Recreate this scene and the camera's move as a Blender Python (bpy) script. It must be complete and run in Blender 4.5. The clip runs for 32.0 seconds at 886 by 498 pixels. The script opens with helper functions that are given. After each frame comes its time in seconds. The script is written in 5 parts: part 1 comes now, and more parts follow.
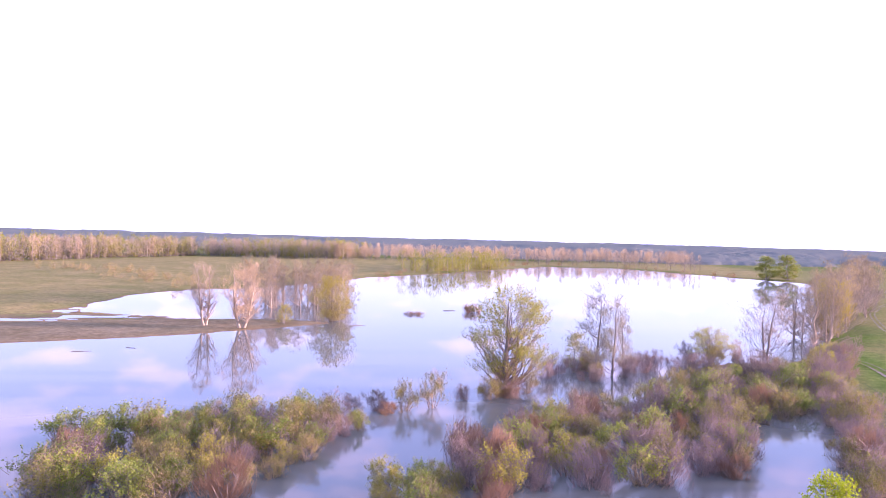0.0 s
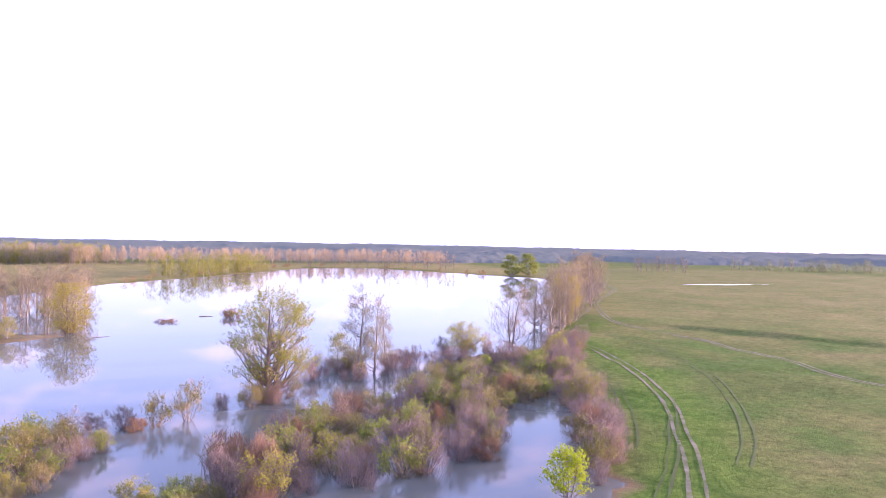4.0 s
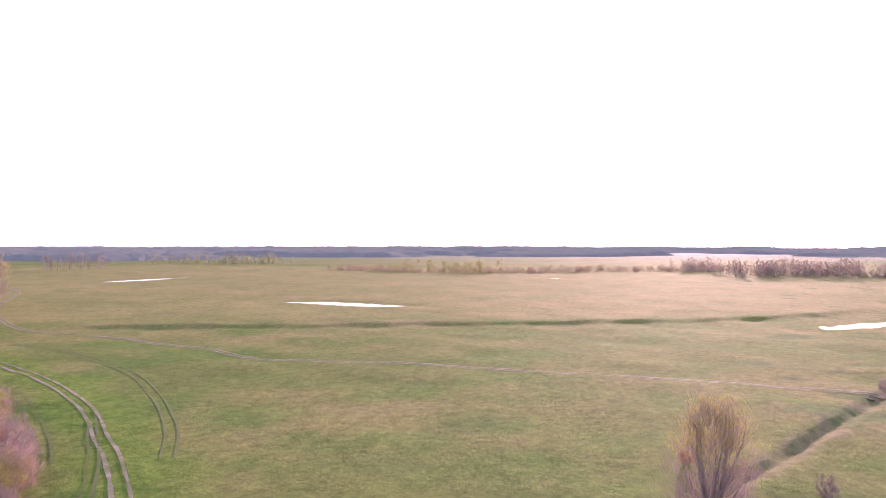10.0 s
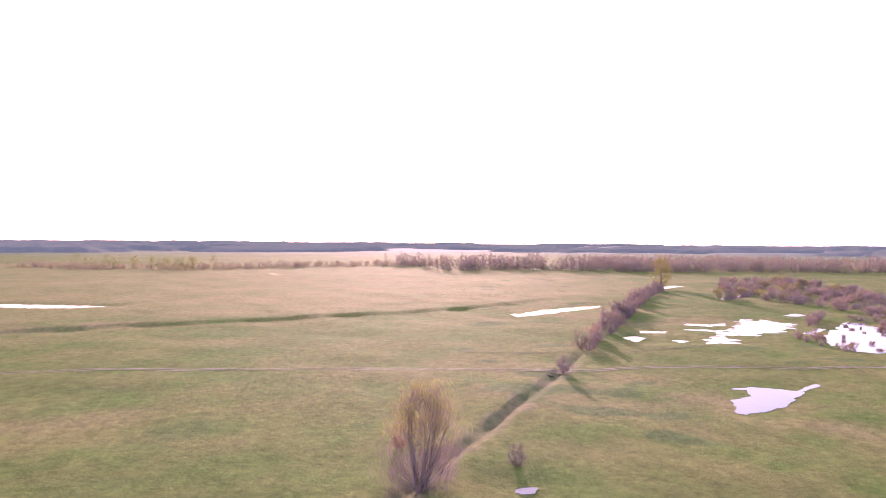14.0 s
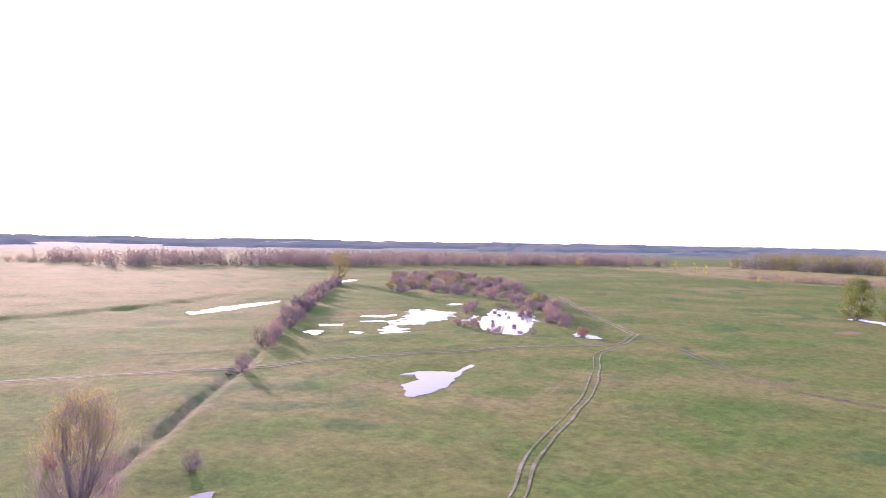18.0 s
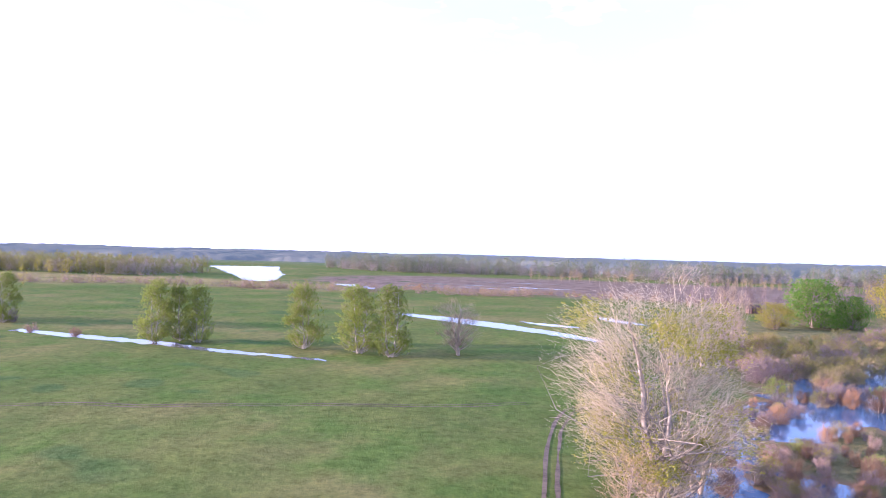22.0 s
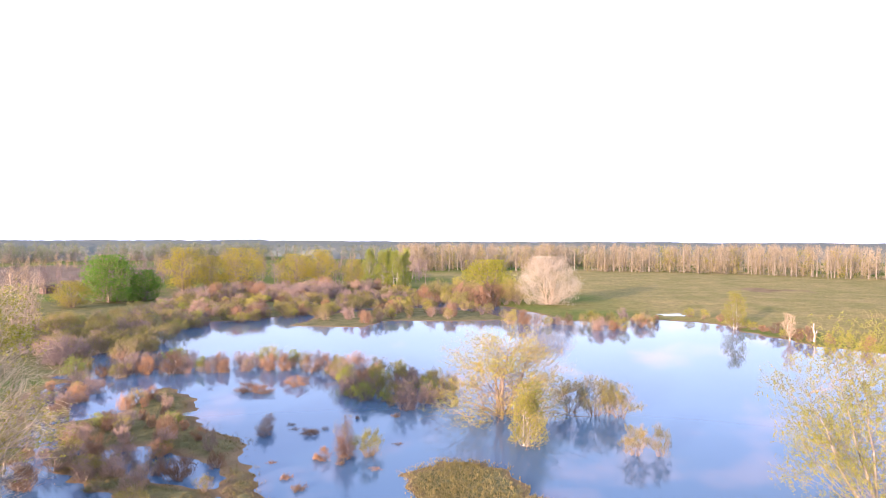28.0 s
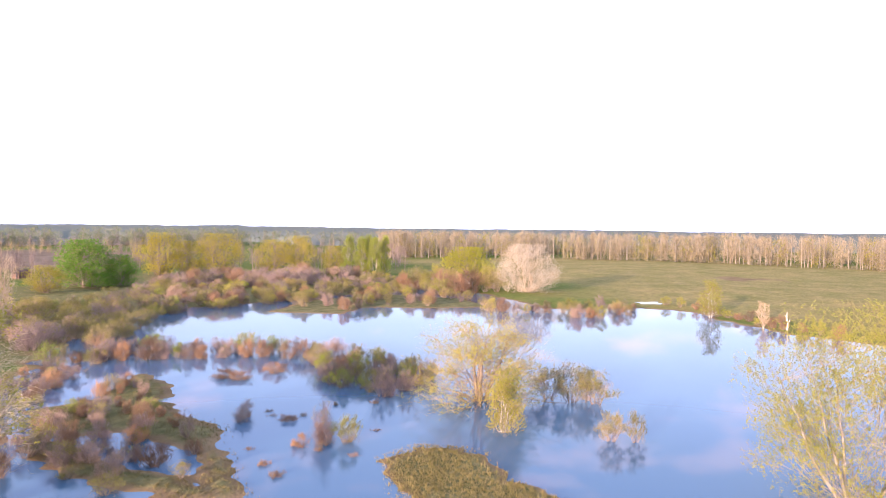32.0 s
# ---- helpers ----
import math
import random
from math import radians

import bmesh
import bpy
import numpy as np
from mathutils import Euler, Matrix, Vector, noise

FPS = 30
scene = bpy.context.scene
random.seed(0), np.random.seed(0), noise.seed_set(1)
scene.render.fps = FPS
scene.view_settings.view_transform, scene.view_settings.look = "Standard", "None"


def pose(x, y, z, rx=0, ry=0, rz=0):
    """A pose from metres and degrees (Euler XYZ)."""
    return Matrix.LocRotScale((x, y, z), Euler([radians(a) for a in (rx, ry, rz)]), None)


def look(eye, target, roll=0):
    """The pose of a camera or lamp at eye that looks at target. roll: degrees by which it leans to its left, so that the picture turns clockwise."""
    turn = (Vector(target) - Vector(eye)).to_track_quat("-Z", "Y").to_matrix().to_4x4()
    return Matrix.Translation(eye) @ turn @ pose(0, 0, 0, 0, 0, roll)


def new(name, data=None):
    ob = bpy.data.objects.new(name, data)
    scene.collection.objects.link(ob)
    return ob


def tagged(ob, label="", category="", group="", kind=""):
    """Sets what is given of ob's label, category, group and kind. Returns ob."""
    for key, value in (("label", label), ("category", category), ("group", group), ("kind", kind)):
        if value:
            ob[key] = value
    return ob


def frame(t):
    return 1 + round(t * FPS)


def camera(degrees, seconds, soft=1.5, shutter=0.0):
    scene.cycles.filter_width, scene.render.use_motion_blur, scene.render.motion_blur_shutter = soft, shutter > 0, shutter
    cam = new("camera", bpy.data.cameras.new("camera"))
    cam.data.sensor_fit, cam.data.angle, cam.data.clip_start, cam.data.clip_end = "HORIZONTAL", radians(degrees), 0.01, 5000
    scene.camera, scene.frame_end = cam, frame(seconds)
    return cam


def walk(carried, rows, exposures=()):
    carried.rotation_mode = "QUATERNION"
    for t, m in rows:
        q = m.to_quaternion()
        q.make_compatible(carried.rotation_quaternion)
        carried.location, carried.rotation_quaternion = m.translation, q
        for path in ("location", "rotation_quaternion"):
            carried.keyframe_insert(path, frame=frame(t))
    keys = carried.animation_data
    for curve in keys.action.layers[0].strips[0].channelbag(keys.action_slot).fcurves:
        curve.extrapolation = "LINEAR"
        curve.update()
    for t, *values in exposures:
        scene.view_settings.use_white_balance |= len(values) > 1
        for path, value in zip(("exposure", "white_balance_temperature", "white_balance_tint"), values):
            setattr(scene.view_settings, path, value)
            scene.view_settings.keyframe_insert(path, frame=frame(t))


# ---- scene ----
import functools

# ---- camera: a drone that hovers at one spot, 26 m over the flood, and pans ----
EYE = (0.0, 0.0, 26.0)
cam = camera(63.97, 32.0, soft=1.0)
PATH = [
    (0, -0.00, -0.88, -1.49),
    (0.5, -2.15, -0.85, -1.59),
    (1, -4.40, -0.78, -1.55),
    (1.5, -6.66, -0.70, -1.50),
    (2, -9.24, -0.60, -1.38),
    (2.5, -11.75, -0.54, -1.30),
    (4.5, -22.03, -0.33, -0.95),
    (5, -25.62, -0.29, -0.84),
    (5.5, -29.93, -0.23, -0.68),
    (6, -34.45, -0.19, -0.52),
    (6.5, -38.84, -0.16, -0.41),
    (7, -43.27, -0.12, -0.25),
    (7.5, -47.45, -0.14, -0.15),
    (8, -51.36, -0.15, -0.06),
    (8.5, -54.83, -0.19, 0.01),
    (9, -57.95, -0.26, 0.05),
    (9.5, -60.91, -0.30, 0.02),
    (10, -63.63, -0.33, -0.04),
    (10.5, -66.23, -0.36, -0.07),
    (11, -69.23, -0.41, -0.11),
    (11.5, -72.48, -0.44, -0.13),
    (12, -75.57, -0.47, -0.18),
    (12.5, -78.43, -0.51, -0.25),
    (13, -81.19, -0.56, -0.24),
    (13.5, -83.60, -0.59, -0.33),
    (14, -86.04, -0.63, -0.41),
    (14.5, -88.57, -0.65, -0.47),
    (16.5, -100.20, -0.74, -0.75),
    (17, -103.40, -0.73, -0.81),
    (17.5, -107.11, -0.73, -0.93),
    (18, -111.43, -0.73, -1.01),
    (18.5, -116.66, -0.66, -1.16),
    (19, -123.07, -0.60, -1.18),
    (19.5, -130.70, -0.50, -1.34),
    (20, -139.50, -0.39, -1.49),
    (20.5, -148.98, -0.21, -1.75),
    (21, -159.03, -0.03, -1.88),
    (21.5, -168.85, 0.15, -1.73),
    (22, -178.55, 0.30, -1.60),
    (22.5, -188.50, 0.40, -1.31),
    (23, -198.27, 0.46, -1.02),
    (23.5, -206.98, 0.43, -0.65),
    (24, -213.91, 0.37, -0.34),
    (24.5, -217.14, 0.24, -0.22),
    (25, -221.48, 0.08, -0.15),
    (25.5, -227.04, -0.11, -0.05),
    (26, -230.58, -0.26, -0.00),
    (26.5, -230.95, -0.46, -0.06),
    (28.5, -232.01, -0.93, -0.40),
    (29, -233.60, -1.03, -0.49),
    (29.5, -234.54, -1.18, -0.51),
    (30, -234.82, -1.31, -0.52),
    (30.5, -234.28, -1.47, -0.56),
    (31, -233.80, -1.56, -0.60),
    (31.5, -233.38, -1.66, -0.64),
    (32, -233.03, -1.72, -0.67),
]
walk(cam, [(t, pose(*EYE, 90 + p, r, yaw)) for t, yaw, p, r in PATH], exposures=((0.0, 2.42, 5700, 60), (6.0, 2.36, 5900, 52), (9.0, 2.32, 6250, 60), (13.0, 2.32, 6300, 67), (17.0, 2.37, 6000, 63), (18.5, 2.38, 5600, 58), (20.0, 2.37, 5150, 49), (22.0, 2.39, 5300, 45), (25.0, 2.43, 6050, 37), (32.0, 2.40, 6350, 34)))

# ---- sky and sun ----
SUN_ELEV, SUN_AZ = 8.0, 84.0                 # degrees up, degrees clockwise from +y
world = bpy.data.worlds.new("evening_sky")
scene.world = world
world.use_nodes = True
wn, wl = world.node_tree.nodes, world.node_tree.links
sky = wn.new("ShaderNodeTexSky")
sky.sky_type, sky.sun_disc = "NISHITA", False
sky.sun_elevation, sky.sun_rotation = radians(SUN_ELEV), radians(SUN_AZ)
sky.air_density, sky.dust_density, sky.ozone_density = 1.0, 1.2, 1.0
bg = wn["Background"]
veil = wn.new("ShaderNodeTexNoise")                # a thin veil of evening cloud over the whole sky
veil.inputs["Scale"].default_value, veil.inputs["Detail"].default_value = 3.2, 6.0
vmap = wn.new("ShaderNodeMapping")
vmap.inputs["Scale"].default_value = (1.0, 1.0, 3.2)
wl.new(wn.new("ShaderNodeTexCoord").outputs["Generated"], vmap.inputs["Vector"])
wl.new(vmap.outputs[0], veil.inputs["Vector"])
vfac = wn.new("ShaderNodeMapRange")
vfac.inputs["From Min"].default_value, vfac.inputs["From Max"].default_value = 0.40, 0.72
vfac.inputs["To Min"].default_value, vfac.inputs["To Max"].default_value = 0.62, 0.88
wl.new(veil.outputs["Fac"], vfac.inputs["Value"])
vmix = wn.new("ShaderNodeMix")
vmix.data_type = "RGBA"
vmix.inputs[7].default_value = (1.85, 2.5, 3.6, 1)
wl.new(vfac.outputs[0], vmix.inputs[0])
wl.new(sky.outputs[0], vmix.inputs[6])
cloud = wn.new("ShaderNodeTexNoise")               # scattered soft clouds, faintly rosy
cloud.inputs["Scale"].default_value, cloud.inputs["Detail"].default_value = 9.0, 5.0
wl.new(vmap.outputs[0], cloud.inputs["Vector"])
cfac = wn.new("ShaderNodeMapRange")
cfac.inputs["From Min"].default_value, cfac.inputs["From Max"].default_value = 0.54, 0.66
cfac.inputs["To Min"].default_value, cfac.inputs["To Max"].default_value = 0.0, 0.6
wl.new(cloud.outputs["Fac"], cfac.inputs["Value"])
cmix = wn.new("ShaderNodeMix")
cmix.data_type = "RGBA"
cmix.inputs[7].default_value = (4.0, 3.7, 4.0, 1)
wl.new(cfac.outputs[0], cmix.inputs[0])
wl.new(vmix.outputs[2], cmix.inputs[6])
wl.new(cmix.outputs[2], bg.inputs[0])
bg.inputs[1].default_value = 0.115
sun = new("sun", bpy.data.lights.new("sun", "SUN"))
sun.data.energy, sun.data.angle, sun.data.color = 2.8, radians(1.0), (1.0, 0.80, 0.58)
ca, ce = radians(SUN_AZ), radians(SUN_ELEV)
sun.matrix_world = look((math.sin(ca) * math.cos(ce) * 300, math.cos(ca) * math.cos(ce) * 300, math.sin(ce) * 300), (0, 0, 0))

# ---- materials ----
class Mat:
    """A small helper round one node material."""
    def __init__(self, name):
        self.m = bpy.data.materials.new(name)
        self.m.use_nodes = True
        self.n, self.l = self.m.node_tree.nodes, self.m.node_tree.links
        self.b = self.n["Principled BSDF"]
        self.out = self.n["Material Output"]

    def node(self, kind, **inputs):
        nd = self.n.new("ShaderNode" + kind)
        for k, v in inputs.items():
            nd.inputs[k].default_value = v
        return nd

    def noise(self, scale, detail=3.0, rough=0.55, vec=None, stretch=None):
        nd = self.node("TexNoise", Scale=scale, Detail=detail, Roughness=rough)
        src = vec or self.node("TexCoord").outputs["Object"]
        if stretch:
            mp = self.node("Mapping", Scale=stretch)
            self.l.new(src, mp.inputs["Vector"])
            src = mp.outputs[0]
        self.l.new(src, nd.inputs["Vector"])
        return nd.outputs["Fac"]

    def ramp(self, fac, stops):
        nd = self.n.new("ShaderNodeValToRGB")
        els = nd.color_ramp.elements
        while len(els) < len(stops):
            els.new(0.5)
        for e, (p, c) in zip(els, stops):
            e.position, e.color = p, (*c, 1)
        self.l.new(fac, nd.inputs[0])
        return nd.outputs[0]

    def mix(self, fac, a, b, blend="MIX"):
        nd = self.n.new("ShaderNodeMix")
        nd.data_type, nd.blend_type = "RGBA", blend
        for sock, v in ((nd.inputs[0], fac), (nd.inputs[6], a), (nd.inputs[7], b)):
            if isinstance(v, bpy.types.NodeSocket):
                self.l.new(v, sock)
            else:
                sock.default_value = v if not isinstance(v, tuple) else (*v, 1)
        return nd.outputs[2]

    def color(self, c, rough=0.9, spec=0.2):
        if isinstance(c, tuple):
            self.b.inputs["Base Color"].default_value = (*c, 1)
        else:
            self.l.new(c, self.b.inputs["Base Color"])
        self.b.inputs["Roughness"].default_value = rough
        self.b.inputs["Specular IOR Level"].default_value = spec
        return self

    def bump(self, height, strength, distance):
        nd = self.node("Bump", Strength=strength, Distance=distance)
        self.l.new(height, nd.inputs["Height"])
        self.l.new(nd.outputs[0], self.b.inputs["Normal"])
        return self


def span(m, value, lo, hi):
    nd = m.node("MapRange")
    nd.inputs["From Min"].default_value, nd.inputs["From Max"].default_value = lo, hi
    m.l.new(value, nd.inputs["Value"])
    return nd.outputs[0]


def meadow():
    m = Mat("meadow_grass")
    base = m.ramp(m.noise(0.012, 5, 0.62), [(0.34, (0.088, 0.116, 0.027)), (0.46, (0.119, 0.138, 0.035)), (0.57, (0.153, 0.149, 0.046)), (0.70, (0.192, 0.164, 0.065))])
    fresh = m.ramp(m.noise(0.045, 5, 0.62), [(0.44, (0, 0, 0)), (0.62, (0.85, 0.85, 0.85))])
    c = m.mix(fresh, base, (0.078, 0.130, 0.025))
    straw = m.ramp(m.noise(0.10, 7, 0.72), [(0.50, (0, 0, 0)), (0.74, (0.30, 0.30, 0.30))])
    c = m.mix(straw, c, (0.178, 0.152, 0.060))

    def zone(name, a, b, scale):
        nd = m.n.new("ShaderNodeAttribute")
        nd.attribute_name = name
        return nd.outputs["Fac"], m.ramp(m.noise(scale, 6, 0.7), [(0.36, a), (0.64, b)])
    for args in (("sedge", (0.105, 0.105, 0.042), (0.19, 0.165, 0.075), 0.25), ("dry", (0.190, 0.170, 0.058), (0.300, 0.228, 0.095), 0.05),
                 ("bare", (0.13, 0.092, 0.062), (0.235, 0.178, 0.125), 0.08),
                 ("verge", (0.070, 0.142, 0.016), (0.105, 0.160, 0.024), 0.3), ("hollow", (0.050, 0.098, 0.030), (0.075, 0.118, 0.034), 0.2)):
        fac, tone = zone(*args)
        c = m.mix(fac, c, tone)
    tuft = m.ramp(m.noise(0.6, 7, 0.78), [(0.34, (0.60, 0.62, 0.55)), (0.5, (0.98, 0.98, 0.95)), (0.66, (1.38, 1.34, 1.22))])
    c = m.mix(0.85, c, tuft, "MULTIPLY")
    pos = m.node("NewGeometry").outputs["Position"]
    sep = m.node("SeparateXYZ")
    m.l.new(pos, sep.inputs[0])
    wet = m.mix(m.ramp(m.noise(0.12, 5), [(0.35, (0, 0, 0)), (0.65, (1, 1, 1))]), (0.17, 0.115, 0.06), (0.24, 0.165, 0.085))
    shore = m.ramp(span(m, sep.outputs[2], 0.02, 0.20), [(0.25, (1, 1, 1)), (0.9, (0, 0, 0))])
    c = m.mix(shore, c, wet)
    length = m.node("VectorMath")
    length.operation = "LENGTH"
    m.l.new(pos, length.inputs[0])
    # Wooded ridges beyond 1 km, greyed by distance haze put into the colour.
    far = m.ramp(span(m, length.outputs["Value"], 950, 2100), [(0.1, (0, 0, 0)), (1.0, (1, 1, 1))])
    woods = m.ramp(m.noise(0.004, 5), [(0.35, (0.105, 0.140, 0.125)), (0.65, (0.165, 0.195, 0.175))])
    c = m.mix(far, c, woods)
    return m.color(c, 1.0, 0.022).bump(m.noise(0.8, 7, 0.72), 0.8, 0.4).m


def water(name, clear, silty, ripple):
    """Clear water in the south pond, siltier in the northern bays."""
    m = Mat(name)
    sep = m.node("SeparateXYZ")
    m.l.new(m.node("NewGeometry").outputs["Position"], sep.inputs[0])
    c = m.mix(m.ramp(span(m, sep.outputs[1], -20, 60), [(0.0, (0, 0, 0)), (1.0, (1, 1, 1))]), clear, silty)
    m.color(c, 0.03, 0.5)
    m.b.inputs["IOR"].default_value = 1.333
    return m.bump(m.noise(0.35, 4, 0.6), ripple, 0.04).m


def earth(name, a, b, grown=None):
    m = Mat(name)
    c = m.ramp(m.noise(0.6, 6, 0.7), [(0.35, a), (0.65, b)])
    if grown:                                       # grass creeping back over it in patches
        c = m.mix(m.ramp(m.noise(0.35, 6, 0.75), [(0.40, (0, 0, 0)), (0.58, (1, 1, 1))]), c, grown)
    return m.color(c, 0.95, 0.1).bump(m.noise(3.0, 5), 0.5, 0.05).m


def bark(name, a, b, scale=1.2):
    m = Mat(name)
    c = m.ramp(m.noise(scale, 5, 0.7, stretch=(1, 1, 0.35)), [(0.36, a), (0.58, b)])
    return m.color(c, 0.9, 0.15).bump(m.noise(6, 4, stretch=(1, 1, 0.3)), 0.6, 0.04).m


def leafy(name, stops, glow=0.35):
    """Leaves and fine twigs: each island of the mesh takes its own tint, and each plant too."""
    m = Mat(name)
    isl = m.node("NewGeometry").outputs["Random Per Island"]
    c = m.ramp(isl, stops)
    who = m.ramp(m.node("ObjectInfo").outputs["Random"], [(0.0, (0.70, 0.75, 0.78)), (0.5, (1.0, 1.0, 1.0)), (1.0, (1.24, 1.17, 1.0))])
    c = m.mix(1.0, c, who, "MULTIPLY")
    m.color(c, 0.75, 0.15)
    tr = m.node("BsdfTranslucent")
    m.l.new(c, tr.inputs[0])
    mx = m.node("MixShader", Fac=glow)
    m.l.new(m.b.outputs[0], mx.inputs[1])
    m.l.new(tr.outputs[0], mx.inputs[2])
    m.l.new(mx.outputs[0], m.out.inputs[0])
    return m.m


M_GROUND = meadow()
M_LAKE = water("flood_water", (0.048, 0.112, 0.176), (0.120, 0.128, 0.104), 0.05)
# Muddy puddle colour, lifted to paint in the bright sky's reflection.
M_PUDDLE = water("puddle_water", (0.15, 0.14, 0.115), (0.19, 0.18, 0.145), 0.03)
M_RUT = earth("rut_earth", (0.175, 0.140, 0.088), (0.29, 0.24, 0.165), (0.128, 0.136, 0.044))
M_MARK = earth("grown_rut", (0.068, 0.086, 0.025), (0.105, 0.106, 0.038), (0.092, 0.125, 0.028))
M_MUD = earth("ditch_mud", (0.10, 0.075, 0.05), (0.20, 0.15, 0.095))
M_BARK = bark("grey_bark", (0.13, 0.10, 0.078), (0.29, 0.23, 0.18))
M_PALE = bark("pale_bark", (0.26, 0.195, 0.135), (0.46, 0.36, 0.25))
M_BIRCH = bark("birch_bark", (0.14, 0.115, 0.10), (0.52, 0.475, 0.40), 2.2)
M_FAR = bark("far_trunks", (0.18, 0.15, 0.115), (0.33, 0.285, 0.225))
M_WOOD = bark("weathered_wood", (0.10, 0.065, 0.05), (0.19, 0.125, 0.095))
TWIG = {
    "pink": leafy("pinkish_twigs", [(0, (0.31, 0.228, 0.135)), (1, (0.52, 0.40, 0.255))], 0.25),
    "tan": leafy("tan_twigs", [(0, (0.185, 0.158, 0.112)), (1, (0.325, 0.275, 0.195))], 0.25),
    "pale": leafy("pale_twigs", [(0, (0.36, 0.31, 0.235)), (1, (0.55, 0.48, 0.37))], 0.25),
    "purple": leafy("purple_twigs", [(0, (0.195, 0.140, 0.122)), (1, (0.34, 0.25, 0.215))], 0.25),
    "red": leafy("red_brown_twigs", [(0, (0.200, 0.118, 0.072)), (1, (0.32, 0.198, 0.118))], 0.25),
    "olive": leafy("olive_twigs", [(0, (0.22, 0.172, 0.095)), (1, (0.375, 0.288, 0.155))], 0.25),
    "gold": leafy("golden_twigs", [(0, (0.27, 0.198, 0.072)), (1, (0.41, 0.315, 0.125))], 0.25),
    "grey": leafy("grey_twigs", [(0, (0.221, 0.184, 0.175)), (1, (0.368, 0.313, 0.294))], 0.25),
}
LEAF = {
    "green": leafy("fresh_green_leaves", [(0, (0.176, 0.237, 0.038)), (0.6, (0.266, 0.323, 0.057)), (1, (0.361, 0.389, 0.081))], 0.5),
    "deep": leafy("deep_green_leaves", [(0, (0.060, 0.155, 0.024)), (0.6, (0.105, 0.235, 0.030)), (1, (0.180, 0.320, 0.045))], 0.4),
    "yellow": leafy("yellow_green_leaves", [(0, (0.235, 0.232, 0.03)), (0.6, (0.335, 0.322, 0.05)), (1, (0.43, 0.40, 0.08))], 0.45),
    "lime": leafy("lime_leaves", [(0, (0.28, 0.29, 0.03)), (1, (0.48, 0.455, 0.06))], 0.58),
    "bright": leafy("bright_lime_leaves", [(0, (0.29, 0.37, 0.006)), (1, (0.47, 0.54, 0.012))]),
    "ochre": leafy("ochre_buds", [(0, (0.304, 0.228, 0.099)), (1, (0.441, 0.342, 0.167))], 0.4),
    "olive": leafy("olive_leaves", [(0, (0.155, 0.152, 0.038)), (0.6, (0.245, 0.228, 0.055)), (1, (0.33, 0.295, 0.078))], 0.45),
    "dull": leafy("dull_green_leaves", [(0, (0.109, 0.142, 0.081)), (1, (0.237, 0.257, 0.123))], 0.35),
    "golden": leafy("golden_young_leaves", [(0, (0.27, 0.225, 0.024)), (0.6, (0.39, 0.335, 0.04)), (1, (0.50, 0.43, 0.07))], 0.45),
    "straw": leafy("straw_reed", [(0, (0.222, 0.155, 0.074)), (1, (0.370, 0.281, 0.148))]),
}

# ---- the lie of the land: outlines in metres, seen from above ----
@functools.lru_cache(None)
def waves(size, seed, n):
    r = np.random.RandomState(seed)
    a, k, p = [], [], []
    for _ in range(n):
        a.append(r.uniform(0, 2 * np.pi))
        k.append(2 * np.pi / (size * r.uniform(0.6, 1.7)))
        p.append(r.uniform(0, 2 * np.pi))
    a, k, p = np.array(a), np.array(k), np.array(p)
    return np.cos(a) * k, np.sin(a) * k, p


def wavy(x, y, size, seed, n=10):
    """Smooth noise of about -1 to 1 over the plan, from waves about size metres long."""
    kx, ky, p = waves(size, seed, n)
    if np.size(x) < 400:
        return np.sin(np.multiply.outer(x, kx) + np.multiply.outer(y, ky) + p).sum(-1) / (n ** 0.5 * 1.2)
    z = np.zeros(np.shape(x))
    for a, b, c in zip(kx, ky, p):
        z += np.sin(a * x + b * y + c)
    return z / (n ** 0.5 * 1.2)


def away(x, y, line, closed=False):
    """The distance from the points to a line of corners; for a closed one it is negative inside."""
    pts = np.array(line, float)
    nxt = np.roll(pts, -1, 0) if closed else pts[1:]
    if np.size(x) < 400:
        a, d = pts[:len(nxt)], nxt - pts[:len(nxt)]
        px, py = np.subtract.outer(x, a[:, 0]), np.subtract.outer(y, a[:, 1])
        k = np.clip((px * d[:, 0] + py * d[:, 1]) / ((d * d).sum(1) + 1e-9), 0, 1)
        best = np.hypot(px - k * d[:, 0], py - k * d[:, 1]).min(-1)
        if not closed:
            return best
        cross = ((py < 0) != (np.subtract.outer(y, nxt[:, 1]) < 0)) & (px < d[:, 0] * py / (d[:, 1] + 1e-12))
        return np.where(cross.sum(-1) % 2 == 1, -best, best)
    best, inside = np.full(np.shape(x), 1e18), np.zeros(np.shape(x), bool)
    for (ax, ay), (bx, by) in zip(pts, nxt):
        dx, dy = bx - ax, by - ay
        px, py = x - ax, y - ay
        k = np.clip((px * dx + py * dy) / (dx * dx + dy * dy + 1e-9), 0, 1)
        best = np.minimum(best, (px - k * dx) ** 2 + (py - k * dy) ** 2)
        if closed:
            inside ^= ((ay > y) != (by > y)) & (px < dx * py / (dy + 1e-12))
    best = np.sqrt(best)
    return np.where(inside, -best, best) if closed else best


